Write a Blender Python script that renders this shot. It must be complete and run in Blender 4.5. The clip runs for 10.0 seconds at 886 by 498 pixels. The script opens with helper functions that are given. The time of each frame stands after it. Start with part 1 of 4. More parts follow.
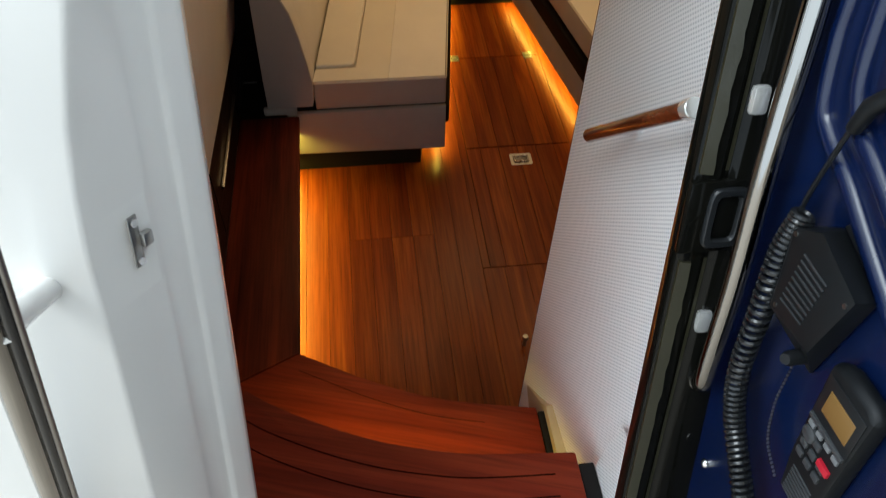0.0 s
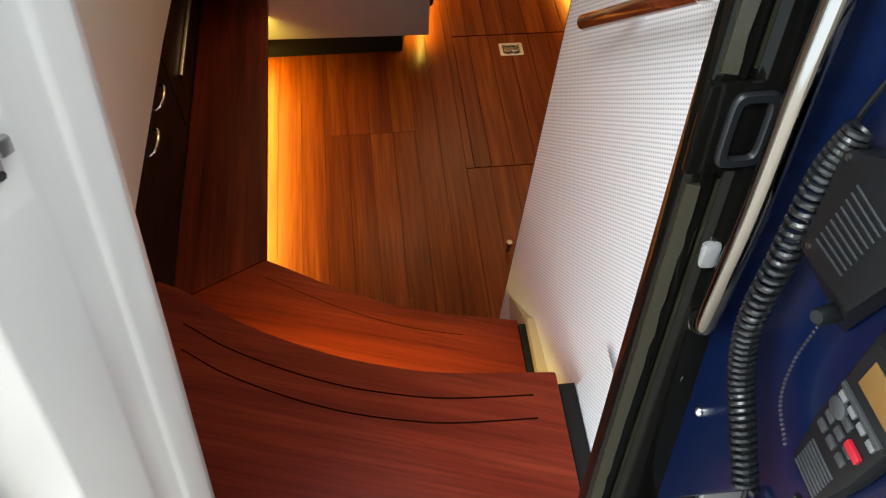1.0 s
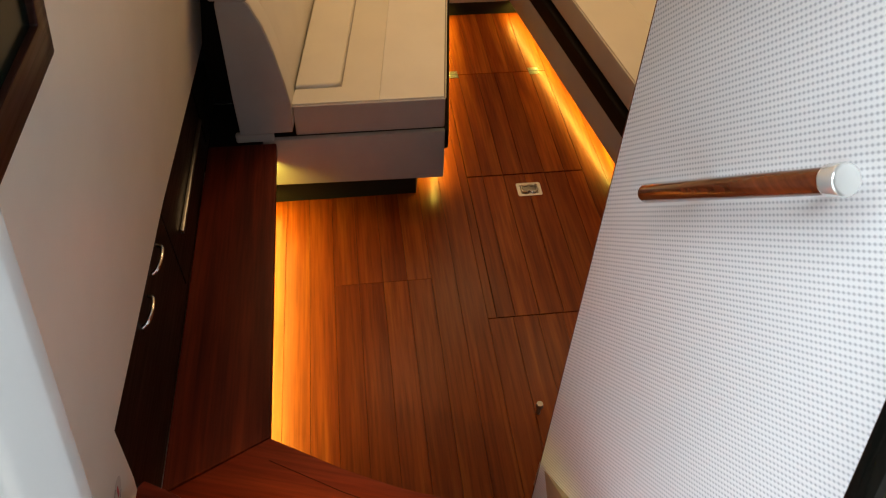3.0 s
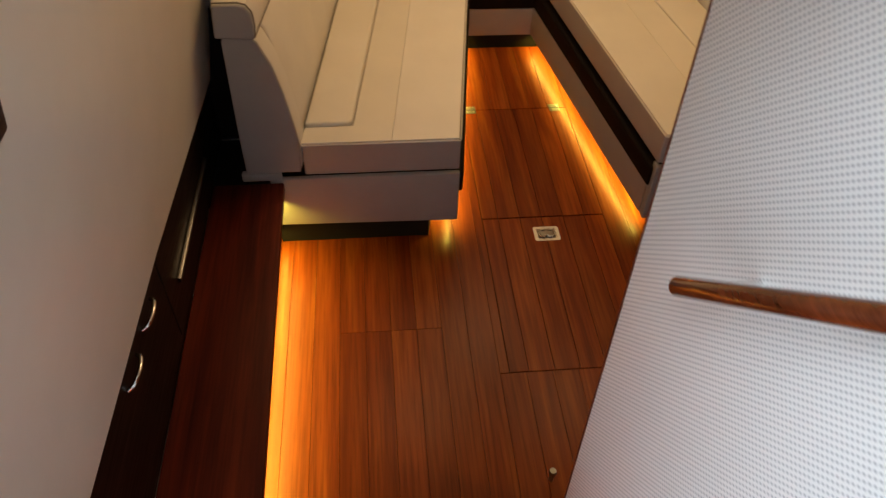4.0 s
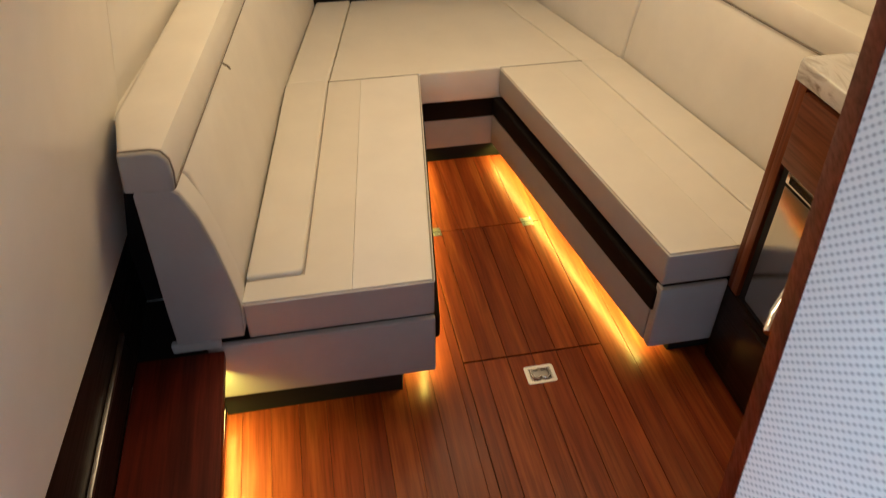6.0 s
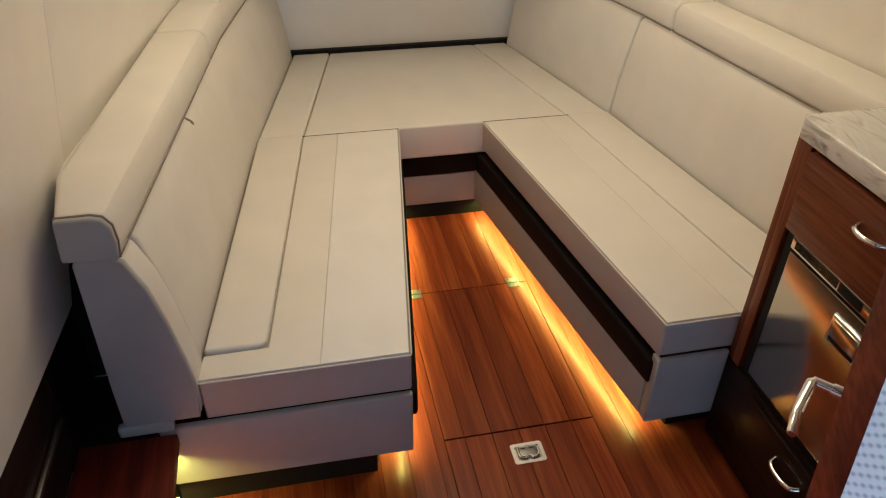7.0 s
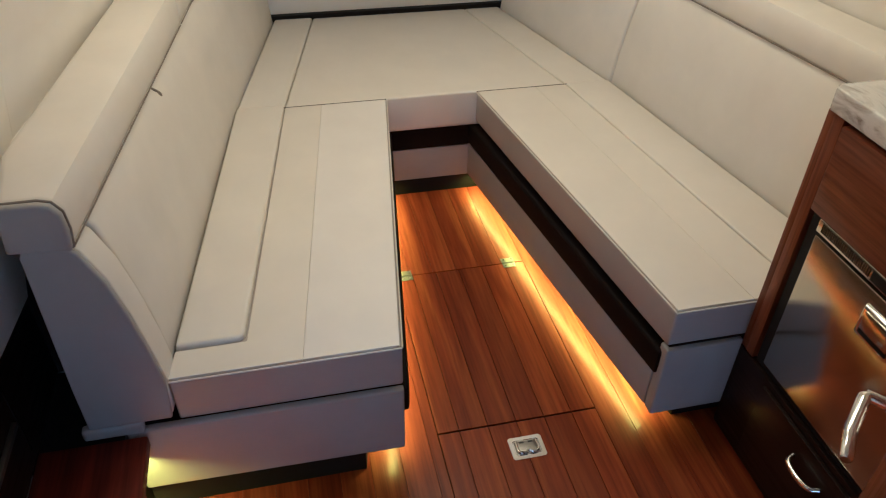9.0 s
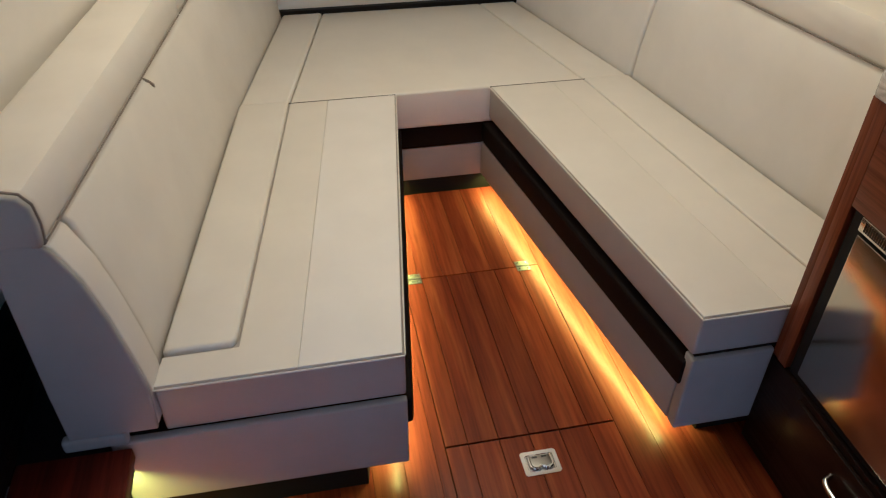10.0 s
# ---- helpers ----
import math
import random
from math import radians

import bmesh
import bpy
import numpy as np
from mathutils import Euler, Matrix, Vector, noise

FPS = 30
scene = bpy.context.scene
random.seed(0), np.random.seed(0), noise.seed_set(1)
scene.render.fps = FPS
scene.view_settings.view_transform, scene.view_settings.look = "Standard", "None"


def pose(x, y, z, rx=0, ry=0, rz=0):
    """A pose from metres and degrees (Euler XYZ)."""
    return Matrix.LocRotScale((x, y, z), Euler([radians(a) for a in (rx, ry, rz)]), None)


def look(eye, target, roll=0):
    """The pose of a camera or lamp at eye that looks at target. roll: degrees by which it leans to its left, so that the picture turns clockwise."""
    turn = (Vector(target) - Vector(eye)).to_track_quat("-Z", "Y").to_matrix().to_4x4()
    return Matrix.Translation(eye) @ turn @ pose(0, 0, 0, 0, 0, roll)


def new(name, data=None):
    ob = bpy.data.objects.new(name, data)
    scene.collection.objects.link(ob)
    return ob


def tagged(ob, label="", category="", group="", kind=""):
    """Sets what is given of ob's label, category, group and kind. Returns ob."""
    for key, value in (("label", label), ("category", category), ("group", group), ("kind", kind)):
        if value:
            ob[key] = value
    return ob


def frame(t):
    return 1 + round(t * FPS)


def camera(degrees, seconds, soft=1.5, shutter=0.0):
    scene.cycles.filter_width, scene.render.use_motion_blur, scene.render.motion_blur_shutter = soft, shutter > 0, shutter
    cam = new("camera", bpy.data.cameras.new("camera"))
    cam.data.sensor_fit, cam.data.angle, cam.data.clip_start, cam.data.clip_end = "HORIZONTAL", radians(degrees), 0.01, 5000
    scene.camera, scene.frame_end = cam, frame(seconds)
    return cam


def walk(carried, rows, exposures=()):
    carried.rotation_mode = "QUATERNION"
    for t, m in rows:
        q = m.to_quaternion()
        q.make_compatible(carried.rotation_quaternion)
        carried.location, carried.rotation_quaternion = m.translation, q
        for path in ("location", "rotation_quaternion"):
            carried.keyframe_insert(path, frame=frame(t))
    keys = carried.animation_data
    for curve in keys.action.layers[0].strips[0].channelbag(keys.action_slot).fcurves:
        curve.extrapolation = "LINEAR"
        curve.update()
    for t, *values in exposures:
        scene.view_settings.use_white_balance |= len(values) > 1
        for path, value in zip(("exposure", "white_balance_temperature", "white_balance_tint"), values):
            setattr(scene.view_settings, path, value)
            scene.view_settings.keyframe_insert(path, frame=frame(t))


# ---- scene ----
cam = camera(62.1, 10.0, soft=1.1, shutter=0.3)
PATH = [
    (0, (-0.58, -2.058, 1.862), (-0.394, -0.742, 0.367), 1.8),
    (0.5, (-0.557, -2.004, 1.812), (-0.385, -0.84, 0.195), 2.1),
    (1, (-0.533, -1.956, 1.769), (-0.345, -0.872, 0.099), 4.0),
    (1.5, (-0.501, -1.93, 1.733), (-0.391, -0.88, 0.034), 5.4),
    (2, (-0.509, -1.878, 1.7), (-0.411, -0.841, -0.007), 4.3),
    (2.5, (-0.547, -1.809, 1.691), (-0.355, -0.595, 0.113), 4.0),
    (2.7, (-0.558, -1.787, 1.694), (-0.355, -0.494, 0.183), 2.6),
    (3.8, (-0.538, -1.666, 1.691), (-0.332, -0.309, 0.236), 2.0),
    (4, (-0.529, -1.631, 1.677), (-0.366, -0.259, 0.231), 2.2),
    (4.5, (-0.528, -1.579, 1.689), (-0.529, -0.157, 0.283), 5.0),
    (5, (-0.515, -1.52, 1.654), (-0.69, -0.098, 0.259), -0.7),
    (5.5, (-0.526, -1.389, 1.595), (-0.398, 0.024, 0.185), 1.2),
    (6, (-0.527, -1.274, 1.555), (-0.228, 0.246, 0.29), 0.2),
    (6.2, (-0.522, -1.24, 1.549), (-0.213, 0.31, 0.323), -0.4),
    (7.5, (-0.468, -1.109, 1.476), (-0.104, 0.485, 0.323), 1.7),
    (8, (-0.468, -1.086, 1.467), (-0.126, 0.495, 0.29), 1.4),
    (8.5, (-0.461, -1.038, 1.454), (-0.063, 0.505, 0.245), 1.5),
    (9, (-0.462, -1.014, 1.446), (-0.093, 0.522, 0.22), 1.3),
    (9.5, (-0.436, -0.998, 1.418), (-0.186, 0.548, 0.173), -0.3),
    (10, (-0.421, -0.944, 1.374), (-0.1, 0.612, 0.159), 0.4),
]

EXPOSURES = [(0.0, 0.85, 6400, 8), (0.5, 1.24, 6600, 9), (1.0, 1.4, 6750, 10), (1.5, 1.67, 6850, 11), (2.0, 1.65, 6800, 11), (2.7, 1.3, 6600, 10), (4.0, 1.2, 6450, 11), (4.5, 1.58, 6450, 12), (5.0, 1.95, 6300, 10), (5.5, 1.82, 5350, 7), (6.0, 1.76, 5200, 5), (7.3, 1.66, 4350, 3), (10.0, 1.7, 4150, 3)]
walk(cam, [(t, look(eye, target, roll)) for t, eye, target, roll in PATH], EXPOSURES)

# ---- world and lights ----
world = bpy.data.worlds.new("overcast_sky")
scene.world = world
world.use_nodes = True
wn, wl = world.node_tree.nodes, world.node_tree.links
sky = wn.new("ShaderNodeTexSky")
sky.sky_type, sky.sun_disc, sky.sun_elevation, sky.sun_rotation = "NISHITA", False, radians(62), radians(270)
wn["Background"].inputs["Strength"].default_value = 0.065
cloud = wn.new("ShaderNodeMix")
cloud.data_type = "RGBA"
cloud.inputs[0].default_value = 0.75
cloud.inputs[7].default_value = (20.0, 23.2, 26.0, 1)
wl.new(sky.outputs["Color"], cloud.inputs[6])
wl.new(cloud.outputs[2], wn["Background"].inputs["Color"])


def lamp(name, kind, place, power, colour, aim=None, **extra):
    data = bpy.data.lights.new(name, kind)
    data.energy, data.color = power, colour
    ob = new(name, data)
    ob.matrix_world = look(place, aim if aim else (place[0], place[1] + 0.0001, place[2] - 1))
    for key, value in extra.items():
        if key == "size":
            data.size = value
        if key == "size_y":
            data.size_y = value
        if key == "spread":
            data.spread = radians(value)
        if key == "shape":
            data.shape = value
        if key == "angle":
            data.angle = radians(value)
    return ob


lamp("sun", "SUN", (-5.4, -4.0, 7.8), 2.5, (0.88, 0.96, 1.0), aim=(-0.2, -1.2, 0.5), angle=40)
WARM, AMBER = (1.0, 0.64, 0.29), (1.0, 0.79, 0.10)
for place, power in (((-0.40, 0.45, 1.80), 1.45), ((0.40, 0.45, 1.80), 1.45), ((0.0, 0.95, 1.80), 1.8)):
    lamp("downlight", "AREA", place, power, WARM, shape="DISK", size=0.40)


def strip_lamp(a, b, power, spread, turn=0.0):
    """A lamp as long as the run from a to b, that shines down."""
    a, b = Vector(a), Vector(b)
    along = (b - a).normalized()
    data = bpy.data.lights.new("led_strip_light", "AREA")
    data.shape, data.size, data.size_y = "RECTANGLE", (b - a).length, 0.010
    data.energy, data.color, data.spread = power, AMBER, radians(spread)
    ob = new("led_strip_light", data)
    side = along.cross(Vector((0, 0, 1))).normalized()
    rot = Matrix((along, -side, Vector((0, 0, 1)))).transposed()
    if rot.determinant() < 0:
        rot = Matrix((along, side, Vector((0, 0, 1)))).transposed()
    ob.matrix_world = Matrix.Translation((a + b) / 2) @ rot.to_4x4() @ Matrix.Rotation(radians(turn), 4, "X")


strip_lamp((-0.829, -0.97, 0.198), (-0.829, 0.0, 0.198), 1.15, 150)
# added low run: no strip of its own, tightens the floor glow
strip_lamp((-0.838, -0.97, 0.062), (-0.838, 0.0, 0.062), 0.675, 165)
strip_lamp((0.318, 0.05, 0.060), (0.150, 1.12, 0.060), 1.55, 150)
strip_lamp((-0.318, 0.05, 0.072), (-0.158, 1.12, 0.072), 1.2, 145)
strip_lamp((-0.85, -1.27, 0.470), (-0.30, -1.46, 0.470), 1.1, 140)

# ---- materials ----


def material(name, colour=(0.5, 0.5, 0.5), rough=0.5, metal=0.0, coat=0.0, spec=0.5):
    m = bpy.data.materials.new(name)
    m.use_nodes = True
    b = m.node_tree.nodes["Principled BSDF"]
    b.inputs["Base Color"].default_value = (*colour, 1)
    b.inputs["Roughness"].default_value = rough
    b.inputs["Metallic"].default_value = metal
    b.inputs["Coat Weight"].default_value = coat
    b.inputs["Coat Roughness"].default_value = 0.08
    b.inputs["Specular IOR Level"].default_value = spec
    return m, m.node_tree.nodes, m.node_tree.links, b


def ramp(nodes, stops):
    r = nodes.new("ShaderNodeValToRGB")
    e = r.color_ramp.elements
    e[0].position, e[0].color = stops[0][0], (*stops[0][1], 1)
    e[1].position, e[1].color = stops[-1][0], (*stops[-1][1], 1)
    for p, c in stops[1:-1]:
        n = e.new(p)
        n.color = (*c, 1)
    return r


def coords(nodes, links, scale, shift=False, slant=0.0):
    """Object coordinates, turned by slant degrees about z and then scaled."""
    tc, mp = nodes.new("ShaderNodeTexCoord"), nodes.new("ShaderNodeMapping")
    mp.vector_type = "TEXTURE"
    mp.inputs["Scale"].default_value = [1.0 / v for v in scale]
    mp.inputs["Rotation"].default_value = (0.0, 0.0, radians(slant))
    if shift:
        info, mul = nodes.new("ShaderNodeObjectInfo"), nodes.new("ShaderNodeVectorMath")
        add = nodes.new("ShaderNodeVectorMath")
        mul.operation, add.operation = "SCALE", "ADD"
        mul.inputs[0].default_value = (17.0, 29.0, 13.0)
        links.new(info.outputs["Random"], mul.inputs["Scale"])
        links.new(tc.outputs["Object"], add.inputs[0])
        links.new(mul.outputs[0], add.inputs[1])
        links.new(add.outputs[0], mp.inputs["Vector"])
    else:
        links.new(tc.outputs["Object"], mp.inputs["Vector"])
    return mp


def noise_tex(nodes, links, mp, scale, detail=4.0, rough=0.55):
    n = nodes.new("ShaderNodeTexNoise")
    n.inputs["Scale"].default_value, n.inputs["Detail"].default_value, n.inputs["Roughness"].default_value = scale, detail, rough
    links.new(mp.outputs["Vector"], n.inputs["Vector"])
    return n


def bump(nodes, links, b, height, strength, distance):
    n = nodes.new("ShaderNodeBump")
    n.inputs["Strength"].default_value, n.inputs["Distance"].default_value = strength, distance
    links.new(height, n.inputs["Height"])
    links.new(n.outputs["Normal"], b.inputs["Normal"])
    return n


def mixed(nodes, links, a, c, factor, kind="MIX"):
    n = nodes.new("ShaderNodeMix")
    n.data_type, n.blend_type = "RGBA", kind
    if isinstance(factor, float):
        n.inputs[0].default_value = factor
    else:
        links.new(factor, n.inputs[0])
    for k, v in ((6, a), (7, c)):
        if isinstance(v, tuple):
            n.inputs[k].default_value = (*v, 1)
        else:
            links.new(v, n.inputs[k])
    return n.outputs[2]


def wood(name, axis, dark, mid, light, rough=0.3, shift=True, coat=0.25, slant=0.0, grain=0.72):
    """Ribbon-striped varnished hardwood with its grain along the axis."""
    m, n, l, b = material(name, mid, rough, coat=coat, spec=0.14)
    fine = [42.0, 42.0, 42.0]
    wide = [11.0, 11.0, 11.0]
    fine[axis], wide[axis] = 1.6, 0.55
    f = noise_tex(n, l, coords(n, l, fine, shift, slant), 3.0, 6.0, 0.6)
    w = noise_tex(n, l, coords(n, l, wide, shift, slant), 2.2, 3.0, 0.5)
    w.inputs["Distortion"].default_value = 0.35
    c1 = ramp(n, [(0.30, dark), (0.52, mid), (0.72, light)])
    l.new(w.outputs["Fac"], c1.inputs["Fac"])
    c2 = ramp(n, [(0.34, (0.50, 0.45, 0.42)), (0.56, (1, 1, 1)), (0.75, (1.22, 1.20, 1.14))])
    l.new(f.outputs["Fac"], c2.inputs["Fac"])
    out = mixed(n, l, c1.outputs["Color"], c2.outputs["Color"], grain, "MULTIPLY")
    if shift:
        info = n.new("ShaderNodeObjectInfo")
        tone = ramp(n, [(0.0, (0.78, 0.74, 0.70)), (0.5, (1, 1, 1)), (1.0, (1.22, 1.2, 1.15))])
        l.new(info.outputs["Random"], tone.inputs["Fac"])
        out = mixed(n, l, out, tone.outputs["Color"], 0.8, "MULTIPLY")
    l.new(out, b.inputs["Base Color"])
    r = ramp(n, [(0.3, (rough + 0.12,) * 3), (0.7, (rough - 0.06,) * 3)])
    l.new(f.outputs["Fac"], r.inputs["Fac"])
    l.new(r.outputs["Color"], b.inputs["Roughness"])
    bump(n, l, b, f.outputs["Fac"], 0.10, 0.001)
    return m


def soft(name, colour, rough, grain=900.0, depth=0.25, blotch=0.06, wrinkle=0.0):
    """Upholstery or liner: fine grain, faint blotches, optional slow undulation."""
    m, n, l, b = material(name, colour, rough)
    mp = coords(n, l, (1, 1, 1))
    g = noise_tex(n, l, mp, grain, 2.0)
    big = noise_tex(n, l, mp, 7.0, 4.0)
    lo = tuple(c * (1 - blotch) for c in colour)
    hi = tuple(min(1.0, c * (1 + blotch)) for c in colour)
    r = ramp(n, [(0.3, lo), (0.7, hi)])
    l.new(big.outputs["Fac"], r.inputs["Fac"])
    l.new(r.outputs["Color"], b.inputs["Base Color"])
    first = bump(n, l, b, g.outputs["Fac"], depth, 0.0008)
    if wrinkle:
        w = noise_tex(n, l, mp, 5.0, 2.0)
        second = n.new("ShaderNodeBump")
        second.inputs["Strength"].default_value, second.inputs["Distance"].default_value = wrinkle, 0.02
        l.new(w.outputs["Fac"], second.inputs["Height"])
        l.new(second.outputs["Normal"], first.inputs["Normal"])
    return m


DARKW, MIDW, LIGHTW = (0.134, 0.0205, 0.0026), (0.206, 0.0385, 0.0042), (0.276, 0.0680, 0.0088)
floor_wood = wood("floor_hardwood", 1, DARKW, MIDW, LIGHTW, 0.42, coat=0.0, grain=0.62)
floor_shader = floor_wood.node_tree.nodes["Principled BSDF"]
floor_shader.inputs["Specular IOR Level"].default_value = 0.09
floor_shader.inputs["Coat Weight"].default_value = 0.17
floor_shader.inputs["Coat Roughness"].default_value = 0.26
step_wood = wood("step_hardwood", 0, (0.118, 0.0128, 0.0050), (0.170, 0.0200, 0.0078), (0.206, 0.0285, 0.0105), 0.42, coat=0.0, slant=-17.0, grain=0.6)
ledge_wood = wood("ledge_hardwood", 1, (0.060, 0.0075, 0.003), (0.115, 0.0155, 0.0055), (0.165, 0.027, 0.009), 0.46, coat=0.0)
cabinet_wood = wood("cabinet_hardwood", 2, (0.120, 0.033, 0.0100), (0.160, 0.046, 0.0140), (0.190, 0.060, 0.0190), 0.36, coat=0.15)
drawer_wood = wood("drawer_hardwood", 1, (0.130, 0.036, 0.0110), (0.165, 0.047, 0.0145), (0.190, 0.060, 0.0190), 0.36, coat=0.15)
bar_wood = wood("bar_hardwood", 1, (0.085, 0.018, 0.006), (0.13, 0.028, 0.009), (0.17, 0.040, 0.014), 0.16, shift=False, coat=0.9)
carved = material("carved_hardwood", (0.016, 0.004, 0.0025), 0.8, spec=0.0)[0]
joint = material("joint_dark", (0.016, 0.006, 0.003), 0.8, spec=0.05)[0]
leather = soft("cream_leather", (0.68, 0.64, 0.57), 0.42, 700, 0.12, 0.03, 0.25)
pale_leather = soft("pale_cream_leather", (0.72, 0.69, 0.65), 0.42, 700, 0.12, 0.03, 0.25)
# cream leather darkened: holds the shade of the cushion fronts in its colour
shaded_leather = soft("shaded_cream_leather", (0.37, 0.335, 0.30), 0.45, 700, 0.14, 0.04, 0.3)
back_leather = soft("cream_back_leather", (0.68, 0.64, 0.57), 0.45, 700, 0.16, 0.04, 0.35)
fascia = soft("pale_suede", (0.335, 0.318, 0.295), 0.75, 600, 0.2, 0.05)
liner = soft("cream_liner", (0.79, 0.75, 0.67), 0.28, 300, 0.03, 0.03, 0.08)
gelcoat = soft("white_gelcoat", (0.82, 0.80, 0.76), 0.12, 60, 0.01, 0.01)
deck_tan = soft("tan_deck", (0.42, 0.36, 0.29), 0.6, 300, 0.2, 0.1)
trim_cream = soft("cream_trim", (0.46, 0.37, 0.25), 0.4, 300, 0.05, 0.03)
black_rail = soft("black_vinyl", (0.010, 0.007, 0.006), 0.65, 700, 0.15, 0.1)
black_rail.node_tree.nodes["Principled BSDF"].inputs["Specular IOR Level"].default_value = 0.06
black_matt = soft("black_lining", (0.010, 0.009, 0.009), 0.6, 300, 0.1, 0.1)
black_matt.node_tree.nodes["Principled BSDF"].inputs["Specular IOR Level"].default_value = 0.15
espresso = wood("espresso_veneer", 1, (0.010, 0.005, 0.004), (0.016, 0.008, 0.006), (0.022, 0.011, 0.008), 0.35, shift=False, coat=0.1)
window_wood = wood("window_hardwood", 1, (0.030, 0.011, 0.008), (0.042, 0.016, 0.011), (0.056, 0.022, 0.015), 0.35, shift=False, coat=0.1)
chrome = material("chrome", (0.86, 0.86, 0.86), 0.10, 1.0)[0]
rail_steel = material("rail_steel", (0.31, 0.30, 0.285), 0.09, 1.0)[0]
striker_steel = material("striker_steel", (0.38, 0.37, 0.35), 0.3, 0.9)[0]
hinge_steel = material("hinge_steel", (0.20, 0.185, 0.17), 0.55, 0.8)[0]
dull_steel = material("dull_steel", (0.26, 0.25, 0.24), 0.35, 1.0)[0]
black_gloss = material("black_gloss", (0.004, 0.004, 0.0032), 0.07, spec=0.12)[0]
black_plastic = soft("black_plastic", (0.006, 0.007, 0.008), 0.45, 900, 0.12, 0.1)
black_plastic.node_tree.nodes["Principled BSDF"].inputs["Specular IOR Level"].default_value = 0.22
rubber = material("black_rubber", (0.010, 0.011, 0.012), 0.22)[0]
navy = soft("navy_panel", (0.0015, 0.0065, 0.034), 0.26, 400, 0.04, 0.15, 0.05)
amber_screen = material("amber_screen", (0.20, 0.11, 0.035), 0.2)[0]
sticker_red = material("sticker_red", (0.48, 0.025, 0.035), 0.5)[0]
red_key = material("red_key", (0.46, 0.012, 0.028), 0.4)[0]
grey_key = material("grey_key", (0.040, 0.043, 0.046), 0.4)[0]
soft_grey = material("soft_grey_key", (0.16, 0.165, 0.17), 0.4)[0]
cup_grey = material("cup_grey", (0.009, 0.010, 0.011), 0.38, spec=0.35)[0]
grey_slot = material("grey_slot", (0.017, 0.019, 0.021), 0.5)[0]
dark_glass = material("smoked_glass", (0.003, 0.010, 0.009), 0.18, spec=0.08)[0]
clear_cap = material("clear_cap", (0.80, 0.80, 0.77), 0.10, 0.7)[0]
roll_seam = material("roll_seam", (0.20, 0.17, 0.14), 0.8)[0]
thread = material("seam_dark", (0.10, 0.085, 0.07), 0.8)[0]
led = material("amber_led", (1.0, 0.5, 0.1), 0.5)
led[3].inputs["Emission Color"].default_value = (1.0, 0.66, 0.17, 1)
led[3].inputs["Emission Strength"].default_value = 1.0
led = led[0]

# brushed steel of the refrigerator
steel, n_, l_, b_ = material("brushed_steel", (0.56, 0.52, 0.44), 0.30, 1.0)
s_ = noise_tex(n_, l_, coords(n_, l_, (4, 4, 260)), 3.0, 3.0)
r_ = ramp(n_, [(0.3, (0.14,) * 3), (0.7, (0.19,) * 3)])
l_.new(s_.outputs["Fac"], r_.inputs["Fac"])
l_.new(r_.outputs["Color"], b_.inputs["Roughness"])

# veined stone of the worktop
stone, n_, l_, b_ = material("veined_stone", (0.6, 0.58, 0.54), 0.15, coat=0.3)
mp_ = coords(n_, l_, (9, 3.2, 9))
s_ = noise_tex(n_, l_, mp_, 2.4, 8.0, 0.62)
s_.inputs["Distortion"].default_value = 1.6
r_ = ramp(n_, [(0.30, (0.22, 0.18, 0.14)), (0.41, (0.46, 0.43, 0.39)), (0.52, (0.66, 0.64, 0.60)), (0.72, (0.55, 0.54, 0.52))])
l_.new(s_.outputs["Fac"], r_.inputs["Fac"])
l_.new(r_.outputs["Color"], b_.inputs["Base Color"])

# embossed white wall covering: rows of small bumps
weave, n_, l_, b_ = material("embossed_white", (0.80, 0.82, 0.83), 0.38)
mp_ = coords(n_, l_, (1, 1, 1))
sep = n_.new("ShaderNodeSeparateXYZ")
l_.new(mp_.outputs["Vector"], sep.inputs[0])


def sine(src, period, phase=0.0):
    a, s, = n_.new("ShaderNodeMath"), n_.new("ShaderNodeMath")
    a.operation, s.operation = "MULTIPLY_ADD", "SINE"
    a.inputs[1].default_value, a.inputs[2].default_value = 2 * math.pi / period, phase
    l_.new(src, a.inputs[0])
    l_.new(a.outputs[0], s.inputs[0])
    return s.outputs[0]


prod = n_.new("ShaderNodeMath")
prod.operation = "MULTIPLY_ADD"
prod.inputs[1].default_value = 0.55
for sign_, socket in ((-1.0, 0), (1.0, 2)):
    slope = n_.new("ShaderNodeMath")
    slope.operation = "MULTIPLY_ADD"
    slope.inputs[1].default_value = sign_
    l_.new(sep.outputs["Z"], slope.inputs[0])
    l_.new(sep.outputs["Y"], slope.inputs[2])
    l_.new(sine(slope.outputs[0], 0.0067 * math.sqrt(2)), prod.inputs[socket])
r_ = ramp(n_, [(0.0, (0.45, 0.47, 0.50)), (0.34, (0.76, 0.78, 0.80)), (0.6, (0.88, 0.89, 0.90))])
half = n_.new("ShaderNodeMath")
half.operation = "MULTIPLY_ADD"
half.inputs[1].default_value, half.inputs[2].default_value = 0.32, 0.5
l_.new(prod.outputs[0], half.inputs[0])
l_.new(half.outputs[0], r_.inputs["Fac"])
l_.new(r_.outputs["Color"], b_.inputs["Base Color"])
bump(n_, l_, b_, half.outputs[0], 0.35, 0.0012)

# ---- building helpers ----


def holder(name, place, label="", category="", group="", kind=""):
    ob = new(name)
    ob.location, ob.empty_display_size = place, 0.05
    return tagged(ob, label, category, group, kind)


